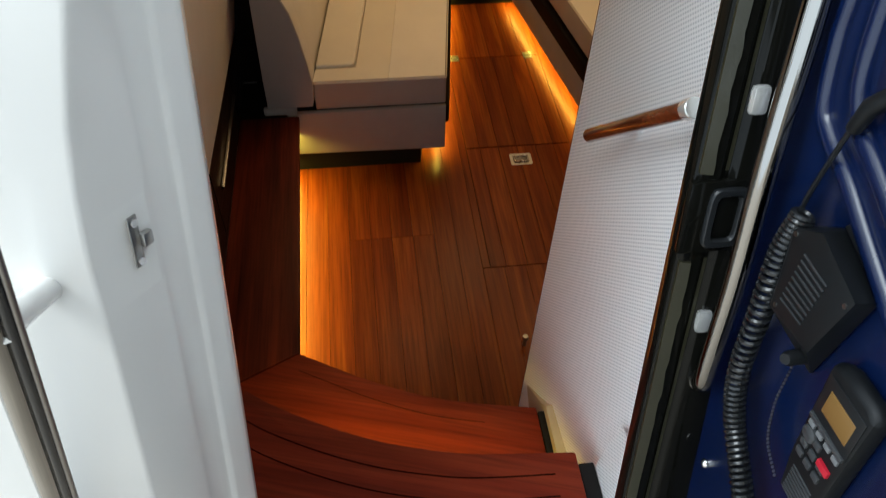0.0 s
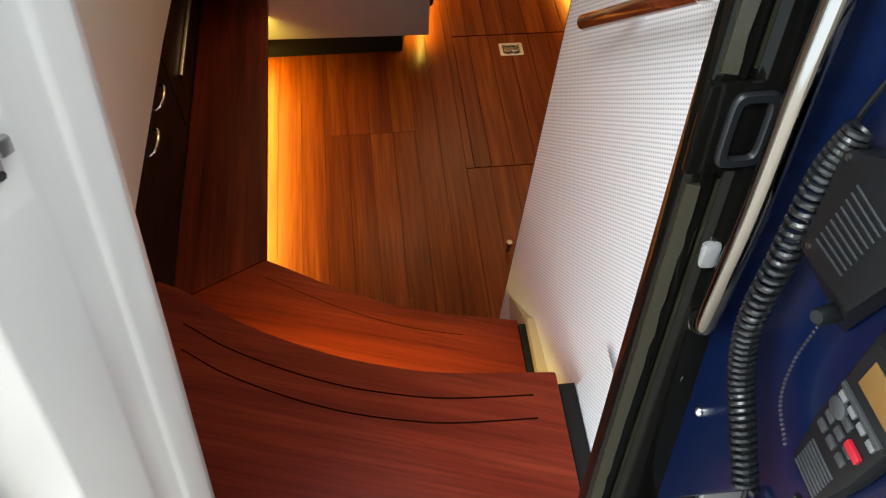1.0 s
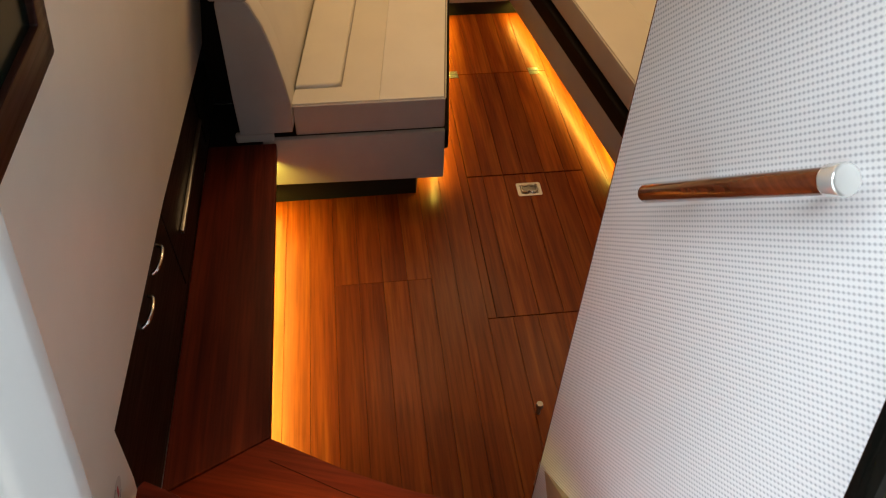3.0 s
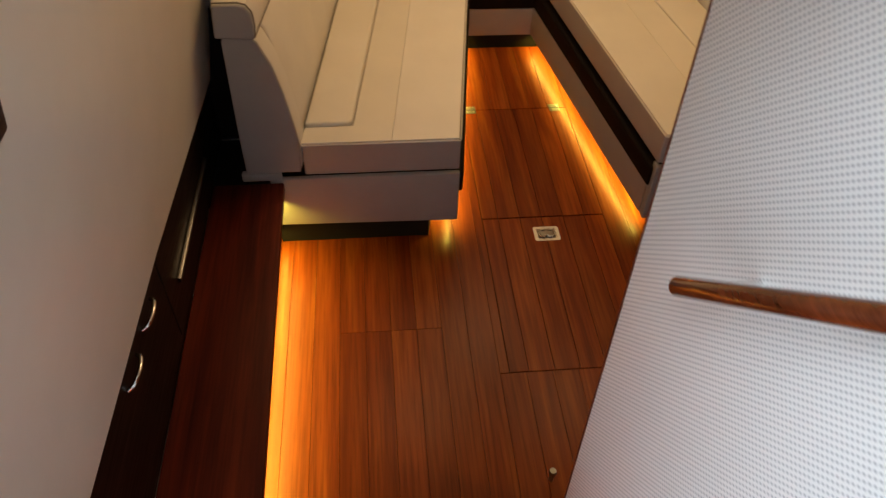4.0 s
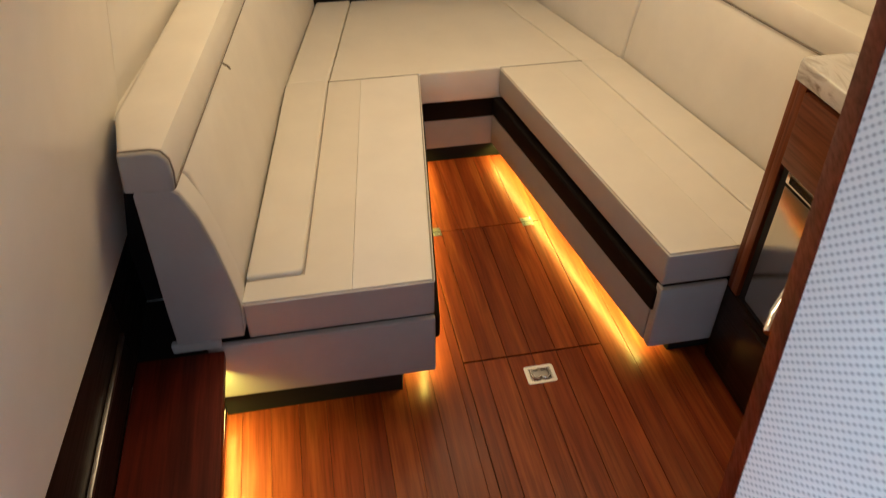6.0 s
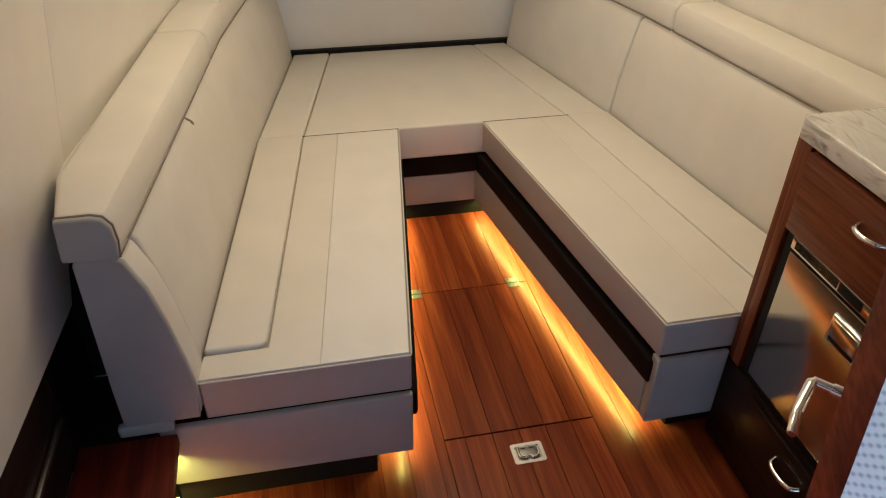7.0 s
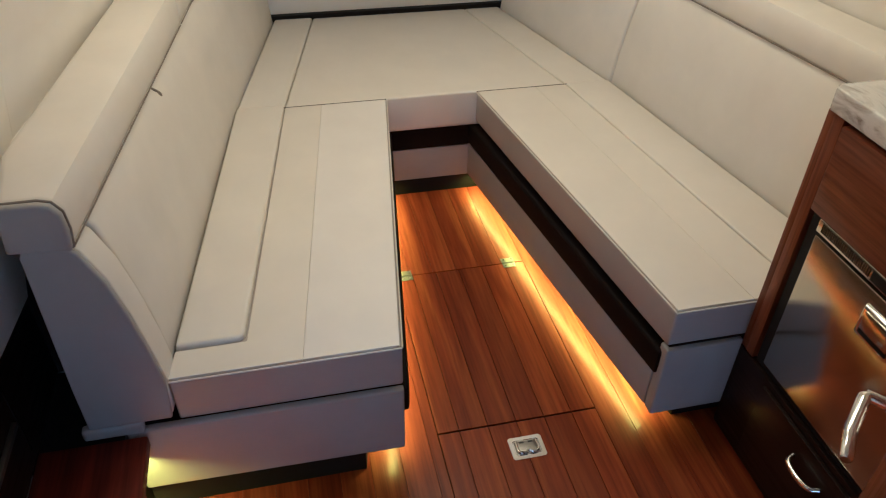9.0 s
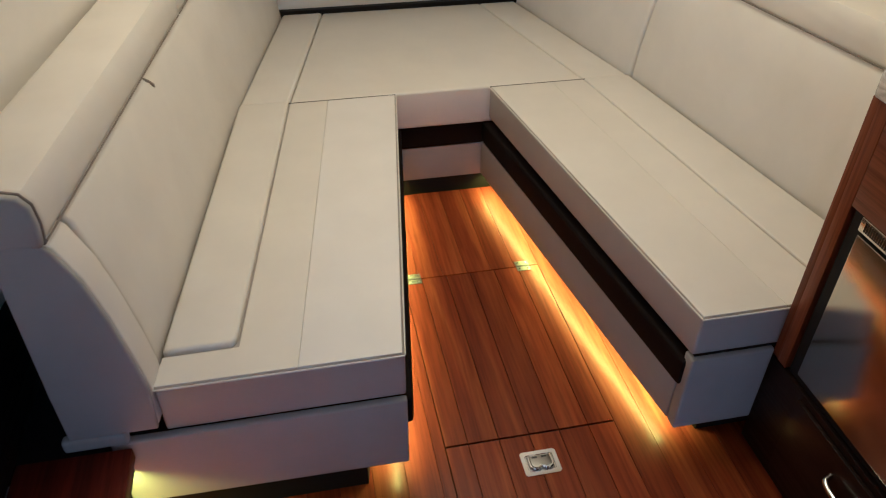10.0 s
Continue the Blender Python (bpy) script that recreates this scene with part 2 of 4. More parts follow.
def part(name, bm, mat, parent=None, label="", smooth=True):
    """Links a bmesh, built in the place's own metres, as one mesh object under its thing."""
    bmesh.ops.recalc_face_normals(bm, faces=bm.faces)
    me = bpy.data.meshes.new(name)
    bm.to_mesh(me)
    bm.free()
    me.materials.append(mat)
    if smooth:
        me.shade_smooth()
        me.set_sharp_from_angle(angle=radians(40))
    ob = new(name, me)
    if parent is not None:
        ob.parent = parent
        if parent.parent is None:
            ob.matrix_parent_inverse = Matrix.Translation(parent.location).inverted()
    if label:
        ob["label"] = label
    return ob


def loft(sections, closed=True, caps=True):
    """Skins a row of equal rings of points."""
    bm = bmesh.new()
    rings = [[bm.verts.new(p) for p in s] for s in sections]
    k = len(rings[0])
    for a, b in zip(rings, rings[1:]):
        for i in range(k if closed else k - 1):
            j = (i + 1) % k
            bm.faces.new((a[i], a[j], b[j], b[i]))
    if caps:
        bm.faces.new(rings[0])
        bm.faces.new(rings[-1][::-1])
    return bm


def rounded(bm, width, seg=2, angle=25):
    bmesh.ops.recalc_face_normals(bm, faces=bm.faces)
    edges = [e for e in bm.edges if len(e.link_faces) == 2 and e.calc_face_angle(0) > radians(angle)]
    bmesh.ops.bevel(bm, geom=edges, offset=width, segments=seg, profile=0.6, affect="EDGES", clamp_overlap=True)
    return bm


def prism(pts, z0, z1, width=0.0, seg=2):
    bm = loft([[(x, y, z0) for x, y in pts], [(x, y, z1) for x, y in pts]])
    return rounded(bm, width, seg) if width else bm


def block(x0, x1, y0, y1, z0, z1, width=0.003, seg=2):
    return prism([(x0, y0), (x1, y0), (x1, y1), (x0, y1)], z0, z1, width, seg)


def tube(points, radius, sides=12, caps=True, closed=False):
    """A round bar along a polyline of points."""
    pts = [Vector(p) for p in points]
    sections, up = [], None
    for i, p in enumerate(pts):
        d = (pts[min(i + 1, len(pts) - 1)] - pts[max(i - 1, 0)]).normalized()
        if up is None:
            up = d.orthogonal().normalized()
        up = (up - d * up.dot(d)).normalized()
        side = d.cross(up)
        r = radius[i] if isinstance(radius, (list, tuple)) else radius
        sections.append([p + (up * math.cos(a) + side * math.sin(a)) * r for a in (2 * math.pi * k / sides for k in range(sides))])
    return loft(sections, True, caps)


def spline(points, steps=8):
    """A smooth run through the points."""
    pts = [Vector(p) for p in points]
    pts = [2 * pts[0] - pts[1]] + pts + [2 * pts[-1] - pts[-2]]
    out = []
    for i in range(1, len(pts) - 2):
        a, b, c, d = pts[i - 1:i + 3]
        for k in range(steps):
            t = k / steps
            out.append(0.5 * (2 * b + (c - a) * t + (2 * a - 5 * b + 4 * c - d) * t * t + (3 * b - a - 3 * c + d) * t ** 3))
    return out + [pts[-2]]


def join(*bms):
    """Several bmeshes of one part as one bmesh."""
    out = bmesh.new()
    for b in bms:
        me = bpy.data.meshes.new("tmp")
        b.to_mesh(me)
        b.free()
        out.from_mesh(me)
        bpy.data.meshes.remove(me)
    return out


def along(table, y):
    """Straight-line reading of a table of (y, value)."""
    return float(np.interp(y, [a for a, b in table], [b for a, b in table]))


def slab(corners, thick, width=0.0):
    """A flat board: its face has the given corners, its thickness goes against the normal."""
    c = [Vector(p) for p in corners]
    nrm = (c[1] - c[0]).cross(c[2] - c[0]).normalized()
    bm = loft([c, [p - nrm * thick for p in c]])
    return rounded(bm, width) if width else bm


# ---- shell of the cabin ----
def lean(z):
    return -0.963 + 0.155 * (z - 0.66)


def port_wall():
    pts = [(-1.80, 0.30), (-1.120, 0.30), (-1.124, 0.45), (-1.149, 0.655), (-0.60, 0.615), (0.19, 0.495), (0.21, 0.62), (0.28, 0.62), (0.28, 1.9), (-1.42, 1.9)]
    bm = loft([[(lean(z), y, z) for y, z in pts], [(lean(z) - 0.02, y, z) for y, z in pts]])
    return part("wall_port", bm, liner)


tagged(port_wall(), "glossy cream moulded cabin side above a dark locker", "wall", kind="structure")
W_OUT = [(0.28, 0.941), (1.1, 0.815), (1.9, 0.66)]
for sign, name in ((-1, "wall_port_forward"), (1, "wall_starboard")):
    start = 0.28 if sign < 0 else -1.98
    ys = [start, 0.28, 0.7, 1.1, 1.5, 1.92] if sign > 0 else [start, 0.7, 1.1, 1.5, 1.92]
    inner = [[(sign * (along(W_OUT, y) + 0.155 * (0.8 - z)), y, z) for z in (0.0, 0.62, 0.8, 1.25, 1.9)] for y in ys]
    bm = loft([r + [(x + sign * 0.03, y, z) for x, y, z in reversed(r)] for r in inner])
    tagged(part(name, bm, liner), "cream moulded hull liner above the back cushions", "wall", kind="structure")
bow = slab([(-0.62, 1.875, 0.30), (0.62, 1.875, 0.30), (0.66, 2.02, 1.9), (-0.66, 2.02, 1.9)], 0.03)
tagged(part("wall_bow", bow, liner), "cream forward bulkhead behind the berth", "wall", kind="structure")
roof = join(block(-1.02, 1.02, -1.47, 2.05, 1.9, 1.93), block(-0.10, 1.02, -1.50, -1.472, 1.9, 1.93), block(-1.02, -0.96, -1.50, -1.472, 1.9, 1.93))
tagged(part("ceiling", roof, liner), "cream cabin headliner with an open hatch over the steps", "ceiling", kind="structure")

# overhead drops towards the bow: unseen, added to shade the bow bulkhead
drop = [(1.10, 1.895), (1.38, 1.06), (1.96, 1.00), (1.96, 1.04), (1.40, 1.10), (1.14, 1.895)]
bm = loft([[(x, y, z) for y, z in drop] for x in (-0.86, 0.86)])
tagged(part("ceiling_shade", rounded(bm, 0.01), liner), "unseen cream headliner sloped over the bow berth to shade it", "ceiling", kind="structure")

# floor sheet under the boards
floor = part("floor", block(-1.02, 1.0, -1.62, 1.90, -0.05, -0.004, 0), joint)
tagged(floor, "varnished reddish hardwood strip floor with dark joints", "floor", kind="structure")

# ---- side ledge and steps ----
ledge = holder("side_ledge", (-0.9, -0.5, 0), "dark red-brown varnished ledge along the locker, amber glow below", "ledge")
LEDGE_Z = 0.271
part("tread", prism([(-1.0, -1.075), (-0.790, -0.974), (-0.802, -0.006), (-1.0, -0.006)], LEDGE_Z - 0.028, LEDGE_Z, 0.004), ledge_wood, ledge)
part("riser", block(-0.995, -0.845, -0.97, -0.006, 0.0, LEDGE_Z - 0.029, 0.002), step_wood, ledge)
# black block added to stop light leaking in beside the ledge
part("leak_block", block(-1.03, -0.846, -0.004, 0.205, 0.0, LEDGE_Z - 0.004, 0), black_matt, ledge)
part("light_channel", block(-0.846, -0.812, -0.965, -0.008, 0.206, LEDGE_Z - 0.029, 0.002), black_matt, ledge)

STEP1 = [(-0.790, -0.975), (-0.697, -1.028), (-0.619, -1.071), (-0.491, -1.128), (-0.364, -1.163), (-0.216, -1.192)]
STEP2 = [(-0.956, -1.163), (-0.90, -1.194), (-0.822, -1.252), (-0.715, -1.312), (-0.611, -1.358), (-0.508, -1.390), (-0.405, -1.411), (-0.213, -1.428)]
lower = holder("lower_step", (-0.6, -1.2, 0), "curved varnished hardwood step with lit inner edge", "step", "companionway steps")
curve1 = [(p.x, p.y) for p in spline([(x, y, 0) for x, y in STEP1], 5)]
part("tread", prism([(-1.0, -1.079)] + curve1 + [(-0.216, -1.46), (-1.0, -1.46)], LEDGE_Z - 0.030, LEDGE_Z, 0.005), step_wood, lower)
back1 = [(x - 0.02, y - 0.035) for x, y in curve1]
part("riser", prism(back1 + [(-0.236, -1.45), (-0.8, -1.45)], 0.0, LEDGE_Z - 0.031), step_wood, lower)
run = [(p.x, p.y - 0.052, LEDGE_Z + 0.0003) for p in spline([(x, y, 0) for x, y in STEP1], 8) if p.x < -0.34]
part("groove", loft([[(x, y + 0.0008, z), (x, y - 0.0008, z), (x, y - 0.0008, z - 0.003), (x, y + 0.0008, z - 0.003)] for x, y, z in run]), joint, lower, "dark carved grip line")
upper = holder("upper_step", (-0.6, -1.5, 0), "curved varnished hardwood step with two carved grip grooves", "step", "companionway steps")
curve2 = [(p.x, p.y) for p in spline([(x, y, 0) for x, y in STEP2], 5)]
TOP2 = 0.512
body2 = prism([(-0.966, -1.175)] + curve2 + [(-0.213, -1.78), (-0.966, -1.78)], TOP2 - 0.032, TOP2, 0.006)
part("tread", body2, step_wood, upper)
back2 = [(x - 0.0, y - 0.05) for x, y in curve2]
part("riser", prism(back2 + [(-0.225, -1.77), (-0.95, -1.77)], LEDGE_Z + 0.001, TOP2 - 0.033), step_wood, upper)
for left, right in ((0.070, 0.046), (0.124, 0.090)):
    run = []
    for p in spline([(x, y, 0) for x, y in STEP2], 8):
        if -0.902 <= p.x <= -0.256:
            run.append((p.x, p.y - left - (right - left) * (p.x + 0.90) / 0.645, TOP2 + 0.0003))
    sections = [[(x, y + 0.0016, z), (x, y - 0.0016, z), (x, y - 0.0016, z - 0.003), (x, y + 0.0016, z - 0.003)] for x, y, z in run]
    part("groove", loft(sections), carved, upper, "dark carved grip line")
part("end_trim", block(-0.2125, -0.181, -1.78, -1.450, 0.30, TOP2 - 0.008, 0.002), black_matt, upper, "black edge trim")
part("end_trim", block(-0.2155, -0.200, -1.42, -1.205, 0.03, LEDGE_Z + 0.004, 0.002), black_matt, lower, "black edge trim")
stringer = [(-1.02, 0.0), (-1.02, 0.12), (-1.185, 0.27), (-1.205, 0.300), (-1.40, 0.300), (-1.425, 0.43), (-1.44, 0.455), (-1.455, 0.455), (-1.455, 0.0)]
bm = rounded(loft([[(-0.2, y, z) for y, z in stringer], [(-0.16, y, z) for y, z in stringer]]), 0.004)
tagged(part("step_stringer", bm, trim_cream), "cream stepped trim beside the steps", "trim", kind="structure")

fill = [(-0.1805, 0.20), (-0.1805, TOP2 - 0.020), (-0.160, TOP2 + 0.160), (-0.150, 0.20)]
bm = loft([[(x, y, z) for x, z in fill] for y in (-1.78, -1.457)])
tagged(part("stringer_filler", rounded(bm, 0.002), weave), "white vinyl covered filler beside the upper step", "trim", kind="structure")

# ---- embossed white partition beside the steps ----


def white_x(y, z):
    return -0.193 - 0.048 * (y + 0.993) + 0.067 * (z - 0.30)


face = [(-1.009 - 0.148 * 0.3, 0.0), (-1.009 + 0.148 * 1.6, 1.9), (-1.42, 1.9), (-1.95, 0.0)]
bm = loft([[(white_x(y, z), y, z) for y, z in face], [(white_x(y, z) + 0.035, y, z) for y, z in face]])
tagged(part("wall_partition", bm, weave), "white partition covered in embossed vinyl beside the steps", "wall", kind="structure")
edge_pts = [(-1.008 - 0.148 * 0.3, 0.0), (-1.008 + 0.148 * 1.6, 1.9)]
bm = loft([[(white_x(y, z) - 0.001, y, z), (white_x(y, z) + 0.020, y + 0.045, z), (white_x(y, z) + 0.037, y + 0.045, z), (white_x(y, z) + 0.037, y, z)] for y, z in edge_pts])
tagged(part("partition_edge", rounded(bm, 0.0015), ledge_wood), "chamfered brown wooden edge of the white partition", "trim", kind="structure")

rail = holder("grab_bar", (-0.19, -1.24, 1.18), "varnished wooden grab bar with polished end cap", "grab bar")
b0, b1 = Vector((-0.203, -1.121, 1.061)), Vector((-0.177, -1.360, 1.298))
part("bar", rounded(tube([b0, b0.lerp(b1, 0.99)], 0.0120, 16), 0.003), bar_wood, rail)
part("end_cap", rounded(tube([b0.lerp(b1, 0.985), b0.lerp(b1, 1.045)], 0.0142, 24), 0.003, 3), clear_cap, rail, "polished white end cap")
for t in (0.14, 0.8):
    p = b0.lerp(b1, t)
    part("bracket", tube([p, (white_x(p.y, p.z) + 0.002, p.y, p.z)], 0.007, 10), chrome, rail)

# ---- hinged head door beyond the partition ----
door = holder("door_1", (-0.14, -0.87, 0.0), "reddish varnished wooden door standing half open", "door", kind="structure")
h0, h1 = Vector((-0.105, -0.855, 0)), Vector((0.205, -0.590, 0))
nrm = Vector((-(h1 - h0).y, (h1 - h0).x, 0)).normalized()
ring = [h0, h1, h1 - nrm * 0.03, h0 - nrm * 0.03]
part("leaf", rounded(loft([[p + Vector((0, 0, z)) for p in ring] for z in (0.06, 1.8)]), 0.003), cabinet_wood, door)
handle = holder("lever_handle", (0, 0, 0))
handle.parent = door
handle.matrix_parent_inverse = Matrix.Translation(door.location).inverted()
elbow, tip = Vector((0.126, -0.587, 0.826)), Vector((0.057, -0.653, 0.816))
root = elbow - nrm * (elbow - h0).dot(nrm)
part("spindle", tube([root, root.lerp(elbow, 0.55), root.lerp(elbow, 0.56), elbow], [0.0095, 0.0095, 0.0075, 0.0075], 14), chrome, handle)
bend = elbow - nrm * 0.012
part("lever", tube([bend, elbow - nrm * 0.004, elbow.lerp(tip, 0.05), elbow.lerp(tip, 0.12), elbow.lerp(tip, 0.6) + nrm * 0.003, elbow.lerp(tip, 0.97), tip], [0.0070, 0.0074, 0.0076, 0.0078, 0.0074, 0.0070, 0.0050], 16), chrome, handle)
part("rose", tube([root, root + nrm * 0.008], 0.024, 20), chrome, handle)

# ---- dark locker under the cabin side ----
locker = holder("side_locker", (-1.0, -0.5, 0.27), "espresso dark locker with chrome pulls above the ledge", "locker")
part("front", block(-1.03, -1.0, -1.12, 0.36, LEDGE_Z + 0.001, 0.70, 0.002), espresso, locker)
for y in (-0.555, -0.02):
    part("door_joint", block(-1.0005, -0.9985, y - 0.002, y + 0.002, 0.30, 0.66, 0), black_matt, locker)
part("long_pull", rounded(loft([[(-0.9985, y, 0.388), (-0.990, y, 0.390), (-0.990, y, 0.402), (-0.9985, y, 0.404)] for y in (-0.475, -0.04)]), 0.002), dull_steel, locker, "long brushed metal pull")
for y in (-0.677, -0.814):
    pts = spline([(-0.999, y + 0.040, 0.525), (-0.988, y + 0.030, 0.530), (-0.983, y, 0.534), (-0.988, y - 0.030, 0.530), (-0.999, y - 0.040, 0.525)], 5)
    part("bail_pull", tube(pts, 0.0045, 10), chrome, locker, "small chrome bow pull")
# black board added to keep the void behind the backrest dark
part("void_board", block(-1.03, -0.880, 0.205, 0.215, LEDGE_Z + 0.001, 0.70, 0), black_matt, locker)
# window high in the cabin side
window = holder("window_1", (-0.86, -1.2, 1.26), "dark tinted window in a brown frame", "window", kind="structure")


def wall_pt(y, z, out=0.0):
    return (lean(z) + out, y, z)


outer = [(-1.070, 1.268), (-1.048, 1.70), (-1.50, 1.70), (-1.50, 1.268)]
inner = [(-1.098, 1.314), (-1.076, 1.66), (-1.45, 1.66), (-1.45, 1.314)]
bm = bmesh.new()
rows = [[bm.verts.new(wall_pt(y, z, o)) for y, z in ring_] for ring_, o in ((outer, 0.001), (outer, 0.014), (inner, 0.014), (inner, 0.003))]
for a, b in zip(rows, rows[1:]):
    for i in range(4):
        j = (i + 1) % 4
        bm.faces.new((a[i], a[j], b[j], b[i]))
part("window_frame", rounded(bm, 0.003), window_wood, window, "dark brown wooden frame")
part("pane", slab([wall_pt(y, z, 0.006) for y, z in inner], 0.004), dark_glass, window, "dark tinted pane")
# round sticker on the cabin side
sticker = holder("round_sticker", wall_pt(-1.205, 0.56, 0.002), "small round grey sticker with a red mark", "sticker")


def wall_disc(cy, cz, ra, rb, out, a0=0.0, a1=2 * math.pi, n=28):
    bm = bmesh.new()
    ringo = [bm.verts.new(wall_pt(cy + ra * math.cos(a0 + (a1 - a0) * k / n), cz + ra * math.sin(a0 + (a1 - a0) * k / n), out)) for k in range(n + 1)]
    ringi = [bm.verts.new(wall_pt(cy + rb * math.cos(a0 + (a1 - a0) * k / n), cz + rb * math.sin(a0 + (a1 - a0) * k / n), out)) for k in range(n + 1)]
    for k in range(n):
        bm.faces.new((ringo[k], ringo[k + 1], ringi[k + 1], ringi[k]))
    return bm


part("backing", wall_disc(-1.205, 0.56, 0.026, 0.0005, 0.0012), soft("sticker_grey", (0.60, 0.55, 0.50), 0.5), sticker)
part("printed_ring", wall_disc(-1.205, 0.56, 0.024, 0.021, 0.0020, 1.8, 5.4), thread, sticker, "dark printed arc")
part("red_mark", slab([wall_pt(-1.208, 0.549, 0.0022), wall_pt(-1.201, 0.549, 0.0022), wall_pt(-1.199, 0.571, 0.0022), wall_pt(-1.206, 0.571, 0.0022)], 0.0005), sticker_red, sticker, "dark red printed mark")

# ---- settee bases ----
SEAT = 0.388
IN_L = [(0.0, -0.296), (1.105, -0.148)]
IN_R = [(0.0, 0.298), (1.105, 0.146)]
B_L = [(0.0, -0.750), (0.07, -0.742), (1.105, -0.616), (1.87, -0.466)]
B_R = [(0.0, 0.778), (0.293, 0.734), (1.105, 0.606), (1.87, 0.432)]


def settee(side):
    sg = -1 if side == "port" else 1
    IN, BK = (IN_L, B_L) if sg < 0 else (IN_R, B_R)
    base = holder("settee", (sg * 0.5, 0.5, 0), "pale suede settee base with black padded rail, floating above the floor", "settee", "settee bases")
    i0, i1 = along(IN, 0.0), along(IN, 1.105)
    zb = 0.082 if sg < 0 else 0.066
    end_x = -0.842 if sg < 0 else 0.520
    out1 = along(BK, 1.105)
    # end panel that faces the steps
    panel_x, y_face = (end_x, 0.004) if sg < 0 else (0.482, -0.011)
    lo = [(panel_x, y_face), (i0 - sg * 0.003, y_face), (i0 - sg * 0.003, 0.022), (panel_x, 0.022)]
    zb_end = 0.092 if sg < 0 else zb
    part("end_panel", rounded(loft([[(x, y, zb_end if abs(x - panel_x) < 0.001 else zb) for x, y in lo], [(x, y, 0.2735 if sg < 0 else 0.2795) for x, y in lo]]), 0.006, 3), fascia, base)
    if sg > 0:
        # black strip set into the gap to draw the cushion's shadow
        part("shadow_strip", block(i0 + 0.006, 0.482, 0.0005, 0.020, 0.2792, 0.2846, 0), black_matt, base, "black strip drawing the shadow gap under the cushion")
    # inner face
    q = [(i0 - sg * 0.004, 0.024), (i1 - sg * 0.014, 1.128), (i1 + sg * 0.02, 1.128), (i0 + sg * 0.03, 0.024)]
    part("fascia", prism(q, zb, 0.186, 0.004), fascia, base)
    out = 0.010 if sg > 0 else 0.016
    q = [(i0 - sg * out, 0.004 if sg > 0 else 0.016), (i1 - sg * 0.016, 1.128), (i1 + sg * 0.03, 1.128), (i0 + sg * 0.03, 0.024)]
    part("rail", prism(q, 0.187, 0.262, 0.012, 3), black_rail, base, "black padded rail")
    q = [(i0 + sg * 0.02, 0.03), (i1 + sg * 0.02, 1.12), (out1, 1.12), (end_x, 0.03)]
    part("carcass", prism(q, zb + 0.002, 0.262), black_matt, base)
    k = 0.085
    q = [(i0 + sg * k, 0.026), (i1 + sg * 0.035, 1.12), (out1, 1.12), (end_x - sg * 0.0, 0.026)]
    part("toe_kick", prism(q, 0.0, zb + 0.003 if sg > 0 else 0.09), black_matt, base, "recessed black toe kick")
    return base


settee("port")
settee("starboard")
foot = part("ledge_rest", block(-0.918, -0.806, -0.002, 0.02, LEDGE_Z + 0.002, 0.302, 0.008, 3), fascia)
tagged(foot, "pale suede strip of the settee above the ledge", "trim", kind="structure")
bowbase = holder("bow_berth", (0, 1.3, 0), "pale suede covered berth base with black rail", "berth")
part("fascia", block(-0.16, 0.16, 1.130, 1.15, 0.060, 0.180, 0.003), fascia, bowbase)
part("rail", block(-0.165, 0.165, 1.126, 1.15, 0.181, 0.262, 0.010, 3), black_rail, bowbase, "black padded rail")
part("toe_kick", block(-0.25, 0.25, 1.135, 1.16, 0.0, 0.060, 0.001), black_matt, bowbase, "dark toe kick")
part("carcass", prism([(-0.60, 1.152), (0.59, 1.152), (0.43, 1.86), (-0.46, 1.86)], 0.0, 0.26), black_matt, bowbase)

# ---- seat cushions ----
def pad(pts, z0, z1, width):
    return prism(pts, z0, z1, width, 3)


